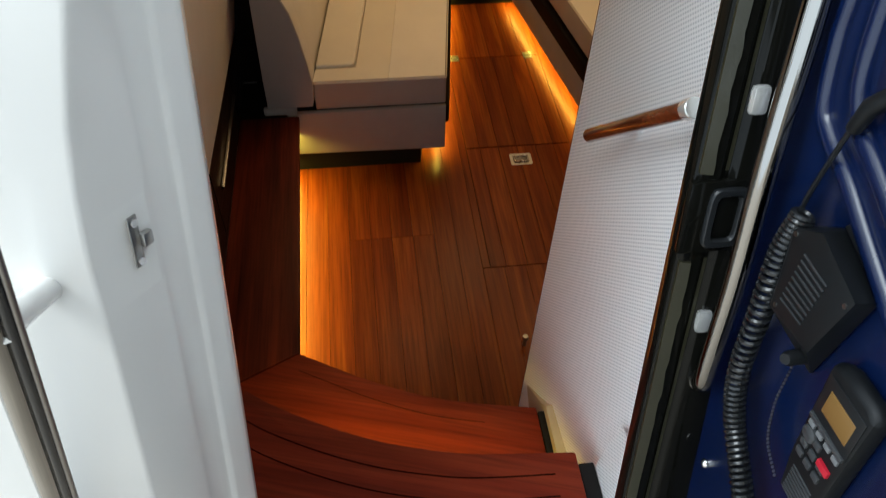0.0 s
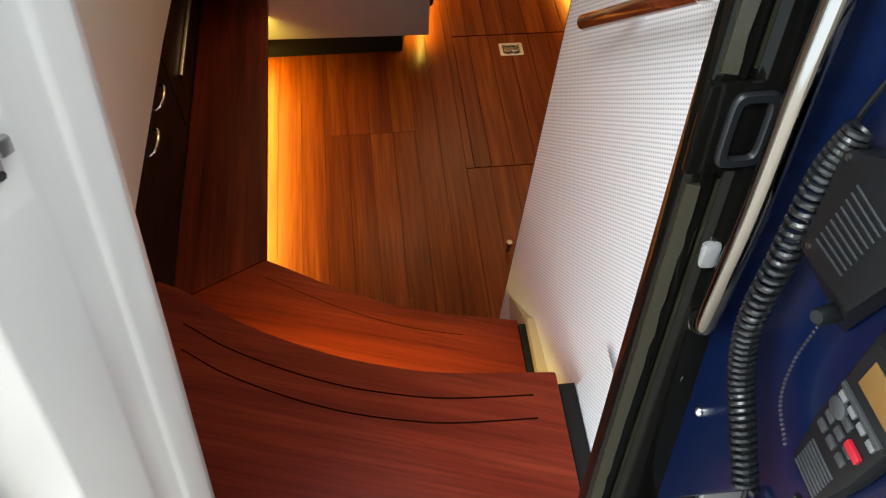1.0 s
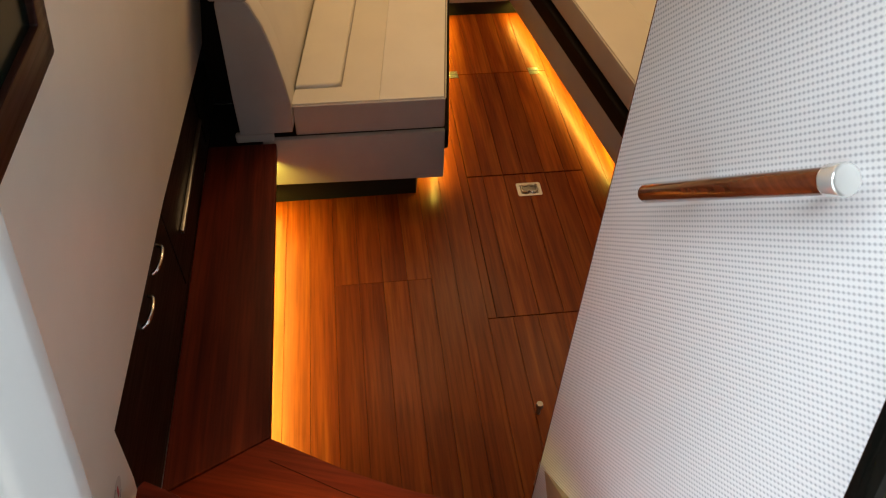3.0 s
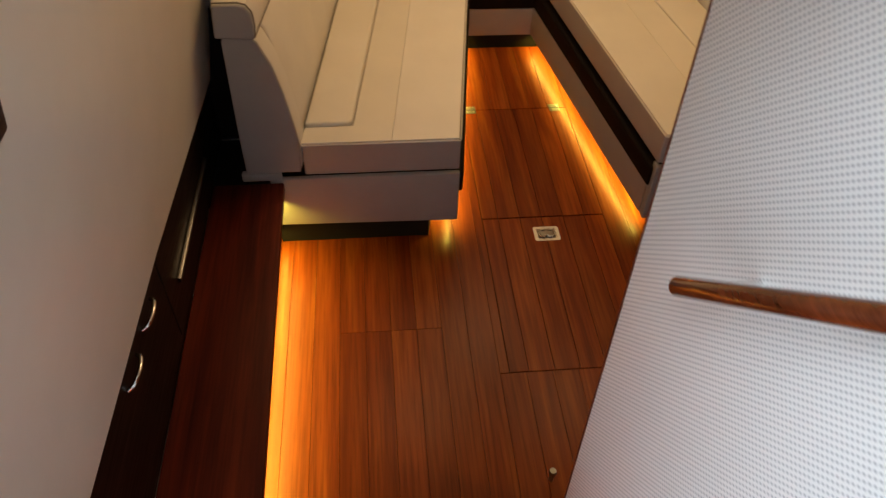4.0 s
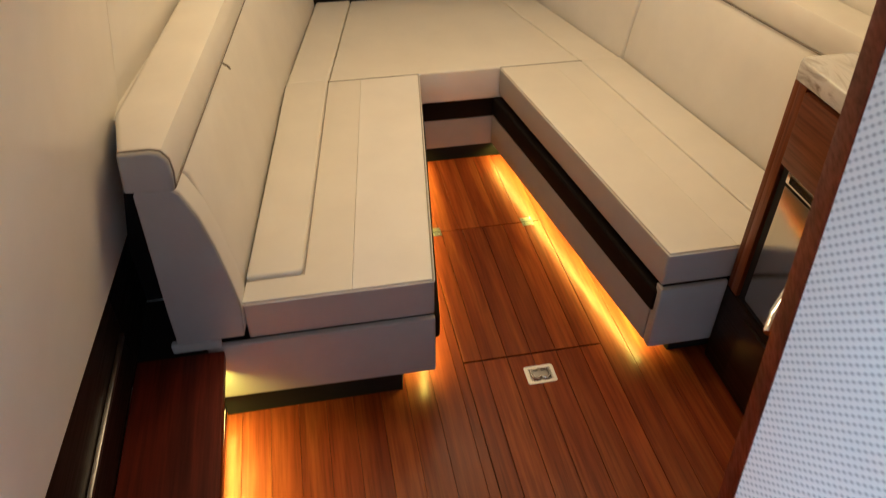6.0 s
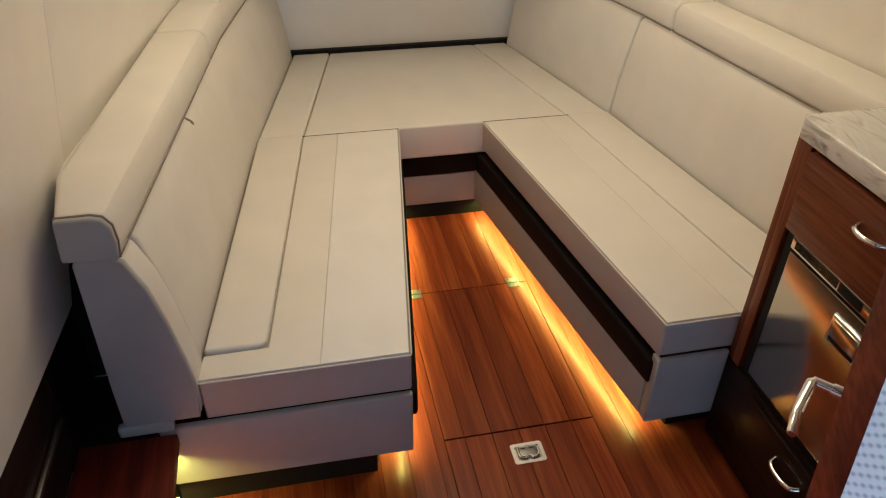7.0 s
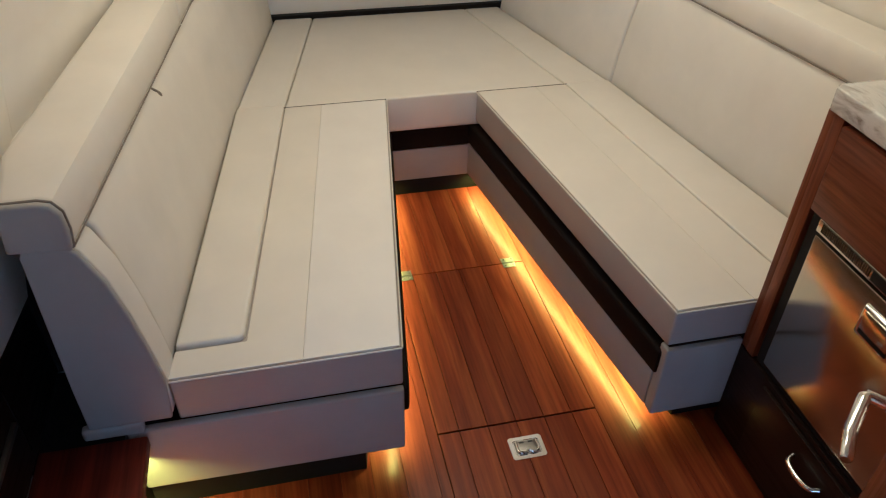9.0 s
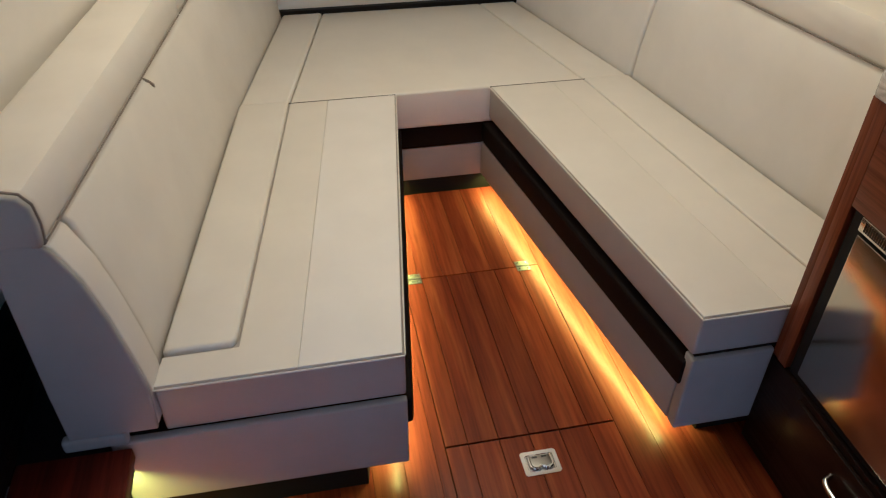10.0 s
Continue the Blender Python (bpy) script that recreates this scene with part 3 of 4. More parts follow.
def seat_cushion(side):
    sg = -1 if side == "port" else 1
    IN, BK = (IN_L, B_L) if sg < 0 else (IN_R, B_R)
    BK = [(a, b - sg * 0.005) for a, b in BK]
    th = holder("seat_cushion", (sg * 0.45, 0.5, 0.265), "cream leather seat cushion with stitched panels on the settee base", "cushion", "seat cushions")
    y1 = 1.1025
    y0 = 0.018 if sg < 0 else 0.0
    G = [(0.0, sg * 0.610), (1.105, sg * 0.466)] if sg < 0 else [(0.0, 0.607), (1.105, 0.451)]
    S = [(0.0, sg * 0.492), (1.105, sg * 0.353)] if sg < 0 else [(0.0, 0.484), (1.105, 0.347)]
    z0 = 0.2750 if sg < 0 else 0.2840
    yp = y0 + (0.078 if sg < 0 else 0.09)
    # core, and on it the stitched panels of the cover
    core = [(along(IN, y0), y0), (along(IN, y1), y1), (along(BK, y1), y1), (along(BK, y0), y0)]
    # front and side shade is put into the core's darker leather
    part("core", pad(core, z0, SEAT - 0.0055, 0.007), shaded_leather, th, "leather core, darkened for its shaded front and sides")
    top0, e = SEAT - 0.020, 0.0045
    sw, gw = (0.0002, 0.0017) if sg < 0 else (0.0001, 0.0006)
    part("inner_panel", pad([(along(IN, y0) + sg * e, y0 + e), (along(IN, y1) + sg * e, y1 - 0.001), (along(S, y1) - sg * sw, y1 - 0.001), (along(S, y0) - sg * sw, y0 + e)], top0, SEAT, 0.0016), pale_leather if sg < 0 else leather, th, "paler strip along the aisle" if sg < 0 else "")
    mid = [(along(S, y0) + sg * sw, y0 + e), (along(S, y1) + sg * sw, y1 - 0.001), (along(G, y1) - sg * gw, y1 - 0.001), (along(G, yp) - sg * gw, yp), (along(BK, yp), yp - 0.002), (along(BK, y0), y0 + e)]
    part("middle_panel", pad(mid, top0, SEAT, 0.0016), leather, th)
    rx = along(G, yp) + sg * gw
    outp = [(rx, yp + 0.014), (along(G, y1) + sg * gw, y1 - 0.001), (along(BK, y1), y1 - 0.001), (along(BK, yp), yp + 0.003), (rx + sg * 0.014, yp + 0.003)]
    part("outer_panel", pad(outp, top0, SEAT + (0.010 if sg < 0 else 0.004), 0.010 if sg < 0 else 0.006), leather, th)
    # piping along the front edge
    zs = SEAT - 0.005
    part("piping", tube([(along(IN, y0) - sg * 0.000, y0 - 0.0005, zs), (along(BK, y0), y0 - 0.0005, zs)], 0.0019, 8), leather, th)
    part("piping", tube([(along(IN, y0) - sg * 0.0006, y0, SEAT - 0.0025), (along(IN, y1) - sg * 0.0006, y1, SEAT - 0.0025)], 0.0016, 8), leather, th)


seat_cushion("port")
seat_cushion("starboard")
bc = holder("bow_cushion", (0, 1.45, 0.265), "cream leather bow berth cushion with stitched side panels", "cushion", "seat cushions")
y0, y1 = 1.1065, 1.845
SIDE_L, SIDE_R = [(a, b + 0.005) for a, b in B_L], [(a, b - 0.005) for a, b in B_R]
gl, gr = [(1.1, -0.467), (1.87, -0.314)], [(1.1, 0.452), (1.87, 0.286)]
part("middle_panel", pad([(along(gl, y0) + 0.001, y0), (along(gr, y0) - 0.001, y0), (along(gr, y1) - 0.001, y1), (along(gl, y1) + 0.001, y1)], 0.266, SEAT, 0.008), leather, bc)
part("port_panel", pad([(along(SIDE_L, y0), y0), (along(gl, y0) - 0.002, y0), (along(gl, y1) - 0.002, y1), (along(SIDE_L, y1), y1)], 0.27, SEAT + 0.004, 0.010), leather, bc)
part("starboard_panel", pad([(along(gr, y0) + 0.0015, y0), (along(SIDE_R, y0), y0), (along(SIDE_R, y1), y1), (along(gr, y1) + 0.0015, y1)], 0.27, SEAT, 0.007), leather, bc)
# dark tubes draw the shade that the rounded edge casts into the gap
for x0, x1 in ((along(SIDE_L, y0), -0.150), (0.148, along(SIDE_R, y0))):
    part("seam", tube([(x0, 1.1045, SEAT - 0.0015), (x1, 1.1045, SEAT - 0.0015)], 0.0019, 8), thread, bc, "dark tube drawing the shade in the cushion gap")
gap = part("bow_gap", block(-0.50, 0.48, 1.847, 1.873, 0.26, 0.402, 0.001), black_matt)
tagged(gap, "black joint between berth cushion and bow bulkhead", "trim", kind="structure")

# ---- back cushions and bolsters ----
PROFILE = [(0.010, 0.300), (0.000, 0.385), (0.012, 0.490), (0.033, 0.600), (0.058, 0.710), (0.072, 0.726), (0.145, 0.727), (0.152, 0.700), (0.155, 0.310)]
BOLSTER = [(0.064, 0.7295), (0.060, 0.765), (0.062, 0.797), (0.074, 0.815), (0.092, 0.820), (0.150, 0.820), (0.157, 0.735)]


def back_run(name, side, prof, ya, yb, mat, width, steps=6, dx=0.0):
    sg = -1 if side == "port" else 1
    BK = B_L if sg < 0 else B_R
    ys = [ya + (yb - ya) * k / steps for k in range(steps + 1)]
    grow = 0.046 if prof is BOLSTER else 0.0
    secs = [[(along(BK, y) + sg * (d + (grow * min(1.0, max(0.0, y / 0.15)) if d > 0.12 else 0.0)), y, z) for d, z in prof] for y in ys]
    return rounded(loft(secs), width, 3, 50)


for side, ends in (("port", (0.080, 1.845)), ("starboard", (-0.0, 1.098, 1.845))):
    sg = -1 if side == "port" else 1
    BK = B_L if sg < 0 else B_R
    for a, b in zip(ends, ends[1:]):
        th = holder("back_cushion", (along(BK, (a + b) / 2) + sg * 0.08, (a + b) / 2, 0.30), "cream leather back cushion leaning on the hull liner", "cushion", "back cushions")
        part("cover", back_run("cover", side, PROFILE, a + 0.004, b - 0.004, back_leather, 0.011), back_leather, th)
    for a, b in ((0.004, 0.93), (0.934, 1.845)):
        th = holder("bolster", (along(BK, (a + b) / 2) + sg * 0.1, (a + b) / 2, 0.744), "cream leather roll bolster along the top of the back cushions", "bolster", "bolsters")
        part("cover", back_run("cover", side, BOLSTER, a + 0.001, b - 0.001, back_leather, 0.012), back_leather, th)
        run = [(along(BK, y) + sg * 0.0625, y, 0.7315) for y in [a + 0.004 + (b - a - 0.008) * k / 6 for k in range(7)]]
        part("piping", tube(run, 0.0016, 8), roll_seam, th, "dark seam under the roll")
        if side == "port" and a < 0.1:
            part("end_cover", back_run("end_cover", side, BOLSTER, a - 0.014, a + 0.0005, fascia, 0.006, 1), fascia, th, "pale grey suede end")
            rim = [(along(BK, a) + sg * d, a + 0.0005, z) for d, z in BOLSTER + BOLSTER[:1]]
            part("piping", tube(rim, 0.0024, 8), roll_seam, th, "dark seam round the end")
end = holder("settee_end_bolster", (-0.82, 0.03, 0.30), "pale grey suede end of the settee backrest with curved front", "bolster")
ENDP = [(0.000, 0.303), (-0.006, 0.400), (0.002, 0.470), (0.018, 0.570), (0.036, 0.650), (0.062, 0.715), (0.080, 0.732), (0.140, 0.734), (0.146, 0.720), (0.152, 0.420), (0.152, 0.303)]
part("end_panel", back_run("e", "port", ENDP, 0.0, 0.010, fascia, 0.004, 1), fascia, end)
part("body", back_run("b", "port", ENDP, 0.0105, 0.076, back_leather, 0.006, 1), back_leather, end)
for sg, BK in ((-1, B_L), (1, B_R)):
    ys = [0.03, 0.4, 0.8, 1.105, 1.5, 1.85]
    secs = [[(along(BK, y) + sg * d, y, z) for d, z in ((0.03, 0.30), (0.018, 0.38), (0.050, 0.60), (0.080, 0.722), (0.14, 0.736), (0.14, 0.30))] for y in ys]
    tagged(part("back_lining", loft(secs), black_matt), "dark lining behind the joints of the back cushions", "lining", kind="structure")
tab = holder("pull_tab", (-0.752, 0.60, 0.70), "small dark leather pull tab at the top of the back cushion", "tab")
part("strap", tube(spline([(-0.765, 0.590, 0.722), (-0.745, 0.585, 0.716), (-0.735, 0.600, 0.698), (-0.740, 0.608, 0.684)], 4), 0.0052, 8), soft("taupe_leather", (0.16, 0.13, 0.10), 0.5), tab)
for sg, BK in ((-1, B_L), (1, B_R)):
    ys = [0.20, 0.3, 0.7, 1.1, 1.5, 1.86]
    secs = [[(along(BK, y) + sg * 0.14, y, 0.785), (sg * (along(W_OUT, y) + 0.005), y, 0.785), (sg * (along(W_OUT, y) + 0.005), y, 0.775), (along(BK, y) + sg * 0.14, y, 0.775)] for y in ys]
    tagged(part("liner_shelf", loft(secs), liner), "narrow cream shelf between bolster and hull liner", "shelf", kind="structure")

# ---- galley unit ----
FX = 0.484
galley = holder("galley_cabinet", (0.7, -0.4, 0), "reddish varnished galley cabinet on an espresso plinth", "cabinet")
YB = -0.60
part("side_panel", block(FX, 0.90, -0.022, -0.004, 0.262, 0.852, 0.003), cabinet_wood, galley)
part("stile", block(FX - 0.001, FX + 0.02, -0.050, -0.0225, 0.262, 0.852, 0.002), cabinet_wood, galley)
dr = part("drawer", block(FX - 0.010, FX + 0.014, YB, -0.059, 0.672, 0.845, 0.003), drawer_wood, galley)
pts = spline([(FX - 0.010, -0.230, 0.790), (FX - 0.026, -0.240, 0.790), (FX - 0.032, -0.265, 0.790), (FX - 0.026, -0.290, 0.790), (FX - 0.010, -0.300, 0.790)], 5)
part("drawer_pull", tube(pts, 0.0055, 10), chrome, dr, "chrome bow pull")
part("plinth", block(FX - 0.002, 0.90, YB, -0.006, 0.0, 0.260, 0.003), espresso, galley, "espresso dark plinth")
lowd = part("lower_drawer", block(FX - 0.012, FX - 0.003, YB, -0.12, 0.035, 0.246, 0.002), espresso, galley, "espresso dark drawer front")
pts = spline([(FX - 0.012, -0.262, 0.192), (FX - 0.030, -0.272, 0.190), (FX - 0.036, -0.305, 0.190), (FX - 0.030, -0.338, 0.190), (FX - 0.012, -0.348, 0.192)], 5)
part("drawer_pull", tube(pts, 0.0055, 10), chrome, lowd, "chrome bow pull")
part("carcass", block(FX + 0.03, 0.89, YB, -0.024, 0.262, 0.85, 0), black_matt, galley)
fr = holder("refrigerator", (0.6, -0.33, 0.262), "brushed stainless refrigerator built into the galley cabinet", "refrigerator")
part("gasket", block(FX + 0.004, FX + 0.030, YB, -0.058, 0.264, 0.669, 0.001), black_matt, fr)
dl = part("door_leaf", block(FX - 0.004, FX + 0.010, YB, -0.088, 0.285, 0.632, 0.003), steel, fr)
part("grille_frame", block(FX - 0.003, FX + 0.010, YB, -0.084, 0.638, 0.666, 0.002), steel, fr)
for k in range(26):
    y = -0.098 - 0.0052 * k
    part("grille_slot", block(FX - 0.0036, FX - 0.0026, y - 0.0016, y + 0.0016, 0.643, 0.661, 0), black_matt, fr)
part("control_panel", block(FX - 0.0045, FX - 0.002, -0.30, -0.235, 0.642, 0.662, 0.001), black_plastic, fr)
part("handle_frame", rounded(loft([[(FX - 0.004, -0.253, 0.606), (FX - 0.004, -0.345, 0.606), (FX - 0.004, -0.345, 0.540), (FX - 0.004, -0.253, 0.540)], [(FX - 0.011, -0.256, 0.603), (FX - 0.011, -0.342, 0.603), (FX - 0.011, -0.342, 0.543), (FX - 0.011, -0.256, 0.543)]]), 0.002), chrome, dl)
part("handle_recess", block(FX - 0.0125, FX - 0.0105, -0.334, -0.264, 0.549, 0.558, 0.0006), black_matt, dl)
part("handle_flap", block(FX - 0.0135, FX - 0.0105, -0.334, -0.264, 0.559, 0.597, 0.001), steel, dl)
top = prism([(0.474, -0.62), (0.474, -0.016), (0.488, -0.002), (0.93, -0.002), (0.93, -0.62)], 0.853, 0.899, 0.008, 3)
tagged(part("worktop", top, stone), "grey-white veined stone worktop with rounded nose", "worktop")

# ---- white frame of the companionway, port side ----
def jamb_pt(dx, dy, z):
    t = z - 0.3
    return (-0.790 + 0.051 * t + dx, -1.803 + 0.270 * t + dy, z)


PROF = [(0.0, 0.015), (0.0, 0.0), (-0.004, -0.009), (-0.0105, -0.0160), (-0.0150, -0.0245), (-0.0185, -0.0275), (-0.0230, -0.0290), (-0.0265, -0.0335), (-0.0300, -0.0385), (-0.0365, -0.0465), (-0.0400, -0.0570), (-0.0425, -0.0640), (-0.068, -0.104), (-0.072, -0.109), (-0.077, -0.1115), (-0.9, -0.165), (-0.9, 0.03)]
SWING = [(0.2, -0.012), (1.30, -0.011), (1.38, -0.013), (1.44, -0.010), (1.50, -0.003), (1.60, 0.019), (1.75, 0.055), (2.1, 0.13)]
secs = [[jamb_pt(dx + (along(SWING, z) if dx < -0.05 else 0.0), dy, z) for dx, dy in PROF] for z in [0.2, 0.9] + [1.2 + 0.03 * k for k in range(20)] + [2.1]]
tagged(part("bulkhead_port", rounded(loft(secs), 0.0015, 2, 24), gelcoat), "white gelcoat companionway frame with moulded ridges", "wall", kind="structure")
sk = holder("latch_striker", jamb_pt(-0.05, -0.034, 1.376), "small worn metal latch striker screwed to the white frame", "striker")
c = Vector(jamb_pt(-0.0535, -0.082, 1.376))
dirz, dirx = Vector((0.05, 0.26, 0.96)).normalized(), Vector((0.54, 0.84, -0.2)).normalized()
dirn = dirz.cross(dirx).normalized() * -1
if dirn.x < 0:
    dirn = -dirn


def tile(c, u, v, n, hu, hv, t, width=0.001):
    ring_ = [c + u * a * hu + v * b * hv for a, b in ((-1, -1), (1, -1), (1, 1), (-1, 1))]
    return rounded(loft([ring_, [p + n * t for p in ring_]]), width)


part("plate", tile(c, dirz, dirx, dirn, 0.0255, 0.0052, 0.002, 0.0008), striker_steel, sk)
part("tongue", tile(c + dirx * 0.009 + dirn * 0.001, dirz, dirx, dirn, 0.0068, 0.0055, 0.007, 0.002), striker_steel, sk)
for s in (-0.0195, 0.0195):
    p = c + dirz * s + dirn * 0.003
    part("screw", tube([p, p + dirn * 0.0015], 0.004, 10), chrome, sk)
hr = holder("hand_rail", (-0.85, -1.75, 1.2), "polished handrail on white stanchion beside the companionway", "handrail")
ra, rb_ = Vector((-0.844, -1.724, 1.434)), Vector((-0.898, -1.737, 1.14))
dr_ = (rb_ - ra).normalized()
# thin black and dull tubes are added to draw the rail's reflection stripes
for name, shift, radius, mat, note in (("rail", -0.006, 0.0105, rail_steel, ""), ("gasket", 0.0075, 0.0055, rubber, "black tube standing in for a dark reflection"), ("reflection_bead", 0.0135, 0.0028, dull_steel, "thin dull tube standing in for a grey reflection")):
    side = Vector((shift, 0, 0))
    part(name, tube([ra - dr_ * 0.5 + side, rb_ + dr_ * 0.5 + side], radius, 16), mat, hr, note)
part("stanchion", tube([ra, ra.lerp(Vector((-0.860, -1.628, 1.360)), 0.5), Vector((-0.860, -1.628, 1.360))], [0.0125, 0.0115, 0.0115], 18), gelcoat, hr, "white stanchion")

# ---- black frame and helm console, starboard side ----
def frame_pt(dx, dy, z):
    t = z - 0.3
    return (-0.343 + 0.048 * t + dx, -1.938 + 0.320 * t + dy, z)


PROF = [(0.009, 0.02), (0.009, 0.0), (0.014, -0.006), (0.032, -0.008), (0.036, -0.003), (0.042, -0.003), (0.046, -0.010), (0.062, -0.013), (0.072, -0.012), (0.080, -0.010), (0.120, -0.008), (0.150, -0.006), (0.150, 0.02)]
secs = [[frame_pt(dx, dy, z) for dx, dy in PROF] for z in (0.3, 1.0, 1.6, 2.0)]
bframe = tagged(part("bulkhead_frame", rounded(loft(secs), 0.0015, 2, 30), black_gloss), "glossy black frame of the sliding companionway door", "door frame", kind="structure")
olive = soft("smoked_acrylic", (0.020, 0.019, 0.010), 0.30, 260, 0.3, 0.12)
for za, zb_ in ((0.45, 1.318), (1.408, 1.98)):
    zs = [za + (zb_ - za) * k / 60 for k in range(61)]
    secs = []
    for z in zs:
        w = 0.0110 + 0.0022 * noise.noise(Vector((0, 0, z * 40))) + 0.0015 * noise.noise(Vector((3, 0, z * 110)))
        secs.append([frame_pt(0.0115, -0.0068, z), frame_pt(0.0115 + w, -0.0098, z), frame_pt(0.0115 + w, -0.0065, z), frame_pt(0.0115, -0.0030, z)])
    part("acrylic_strip", loft(secs), olive, bframe, "smoked olive acrylic strip")
    secs = [[frame_pt(0.0375, -0.0042, z), frame_pt(0.0405, -0.0042, z), frame_pt(0.0405, -0.0010, z), frame_pt(0.0375, -0.0010, z)] for z in (za, zb_)]
    part("acrylic_strip", loft(secs), olive, bframe, "smoked olive acrylic strip")
secs = [[frame_pt(dx, dy, z) for dx, dy in [(0.152, 0.021), (0.152, -0.010), (1.2, -0.010), (1.2, 0.021)]] for z in (0.2, 1.95)]
tagged(part("bulkhead_starboard", loft(secs), gelcoat), "white bulkhead behind the helm console", "wall", kind="structure")
NX = -0.222
con = holder("helm_console", (-0.1, -2.0, 0.5), "dark navy helm console side with moulded ridges", "console")
prof = [(-1.74, 0.80), (-1.677, 1.0), (-1.590, 1.39), (-1.516, 1.66), (-1.75, 1.80), (-3.2, 1.80), (-3.2, 1.17), (-1.836, 1.165), (-1.812, 1.12)]
bm = loft([[(NX, y, z) for y, z in prof], [(NX + 0.4, y, z) for y, z in prof]])
part("side_panel", rounded(bm, 0.006), navy, con)
for pts in ([(NX, -1.600, 1.64), (NX, -1.608, 1.590), (NX, -1.614, 1.559), (NX, -1.633, 1.514), (NX, -1.656, 1.500), (NX, -1.692, 1.490), (NX, -1.736, 1.473), (NX, -1.85, 1.43)],
            [(NX, -1.632, 1.65), (NX, -1.641, 1.602), (NX, -1.655, 1.555), (NX, -1.679, 1.528), (NX, -1.709, 1.518), (NX, -1.85, 1.47)],
            [(NX, -1.665, 1.66), (NX, -1.674, 1.612), (NX, -1.690, 1.572), (NX, -1.720, 1.548), (NX, -1.85, 1.505)]):
    part("ridge", tube(spline(pts, 6), 0.0085, 14), navy, con)
for y, z in ((-1.722, 1.078),):
    part("screw", tube([(NX - 0.0005, y, z), (NX - 0.0020, y, z), (NX - 0.0040, y, z), (NX - 0.0052, y, z)], [0.0058, 0.0056, 0.0042, 0.0016], 16), chrome, con)
low = part("console_base", block(-0.228, 0.2, -3.2, -1.815, 0.45, 1.16, 0.01), navy)
tagged(low, "dark navy moulded base of the helm console", "console base", kind="structure")

gr = holder("chrome_grab_rail", (-0.25, -1.66, 1.2), "polished chrome grab rail mounted on the black frame", "grab rail")
pts = [Vector((-0.240, -1.668, 1.176)), Vector((-0.247, -1.684, 1.196)), Vector((-0.250, -1.682, 1.235)), Vector((-0.250, -1.664, 1.336)), Vector((-0.250, -1.638, 1.441)), Vector((-0.244, -1.600, 1.580)), Vector((-0.236, -1.55, 1.76))]
part("tube", tube(spline(pts, 5), 0.0105, 16), rail_steel, gr)
part("foot", tube([(-0.240, -1.666, 1.170), (-0.243, -1.676, 1.182)], [0.0125, 0.0110], 16), rail_steel, gr)
for z, y in ((1.252, -1.640), (1.488, -1.583)):
    c = Vector((-0.262, y - 0.002, z))
    u, v = Vector((0.02, 0.3, 0.95)).normalized(), Vector((1, 0.0, 0)).normalized()
    n2 = u.cross(v).normalized()
    if n2.y > 0:
        n2 = -n2
    part("bracket", tile(c + v * 0.012, u, v, n2, 0.013, 0.008, 0.010, 0.0055), clear_cap, gr, "pale polished bracket")

lk = holder("door_latch", (-0.26, -1.6, 1.36), "black flush pull latch of the sliding door", "latch")
c = Vector((-0.256, -1.600, 1.365))
u, v = Vector((0.045, 0.305, 0.95)).normalized(), Vector((1.0, 0.03, -0.03)).normalized()
n2 = u.cross(v).normalized()
if n2.y > 0:
    n2 = -n2
part("plate", tile(c, u, v, n2, 0.038, 0.033, 0.010, 0.003), black_gloss, lk)
q = c + v * 0.006 + n2 * 0.010
bm = bmesh.new()
rings_ = []
for hu, hv, t in ((0.0315, 0.0195, 0.0), (0.0315, 0.0195, 0.003), (0.0300, 0.0180, 0.005), (0.0245, 0.0130, 0.005), (0.0230, 0.0115, 0.003), (0.0225, 0.0110, -0.004)):
    ring_ = []
    for k in range(32):
        ca, sa = math.cos(2 * math.pi * k / 32), math.sin(2 * math.pi * k / 32)
        ea, eb = math.copysign(abs(ca) ** 0.36, ca), math.copysign(abs(sa) ** 0.36, sa)
        ring_.append(bm.verts.new(q + u * ea * hu + v * eb * hv + n2 * t))
    rings_.append(ring_)
for a, b in zip(rings_, rings_[1:]):
    for i in range(32):
        bm.faces.new((a[i], a[(i + 1) % 32], b[(i + 1) % 32], b[i]))
bm.faces.new(rings_[-1])
part("pull_cup", bm, cup_grey, lk, "dark grey recessed cup")

# two-way radio, its holder box, coiled lead and bead chain
def on_panel(y, z, out=0.0):
    return Vector((NX - out, y, z))


sp = holder("loudspeaker_box", on_panel(-1.735, 1.395), "black slotted plastic loudspeaker box on the navy panel", "loudspeaker")
FRONT = [(-1.698, 1.447), (-1.726, 1.472), (-1.785, 1.462), (-1.775, 1.386), (-1.716, 1.371)]
BACK = [(-1.690, 1.438), (-1.714, 1.462), (-1.778, 1.450), (-1.766, 1.334), (-1.700, 1.340)]
part("case", rounded(loft([[on_panel(y, z, 0.001) for y, z in BACK], [on_panel(y, z, 0.030) for y, z in FRONT]]), 0.003), black_plastic, sp)
flange = [(-1.716, 1.466), (-1.783, 1.453), (-1.789, 1.462), (-1.722, 1.475)]
part("flange", rounded(loft([[on_panel(y, z, 0.001) for y, z in flange], [on_panel(y, z, 0.006) for y, z in flange]]), 0.002), cup_grey, sp, "dark grey mounting flange")
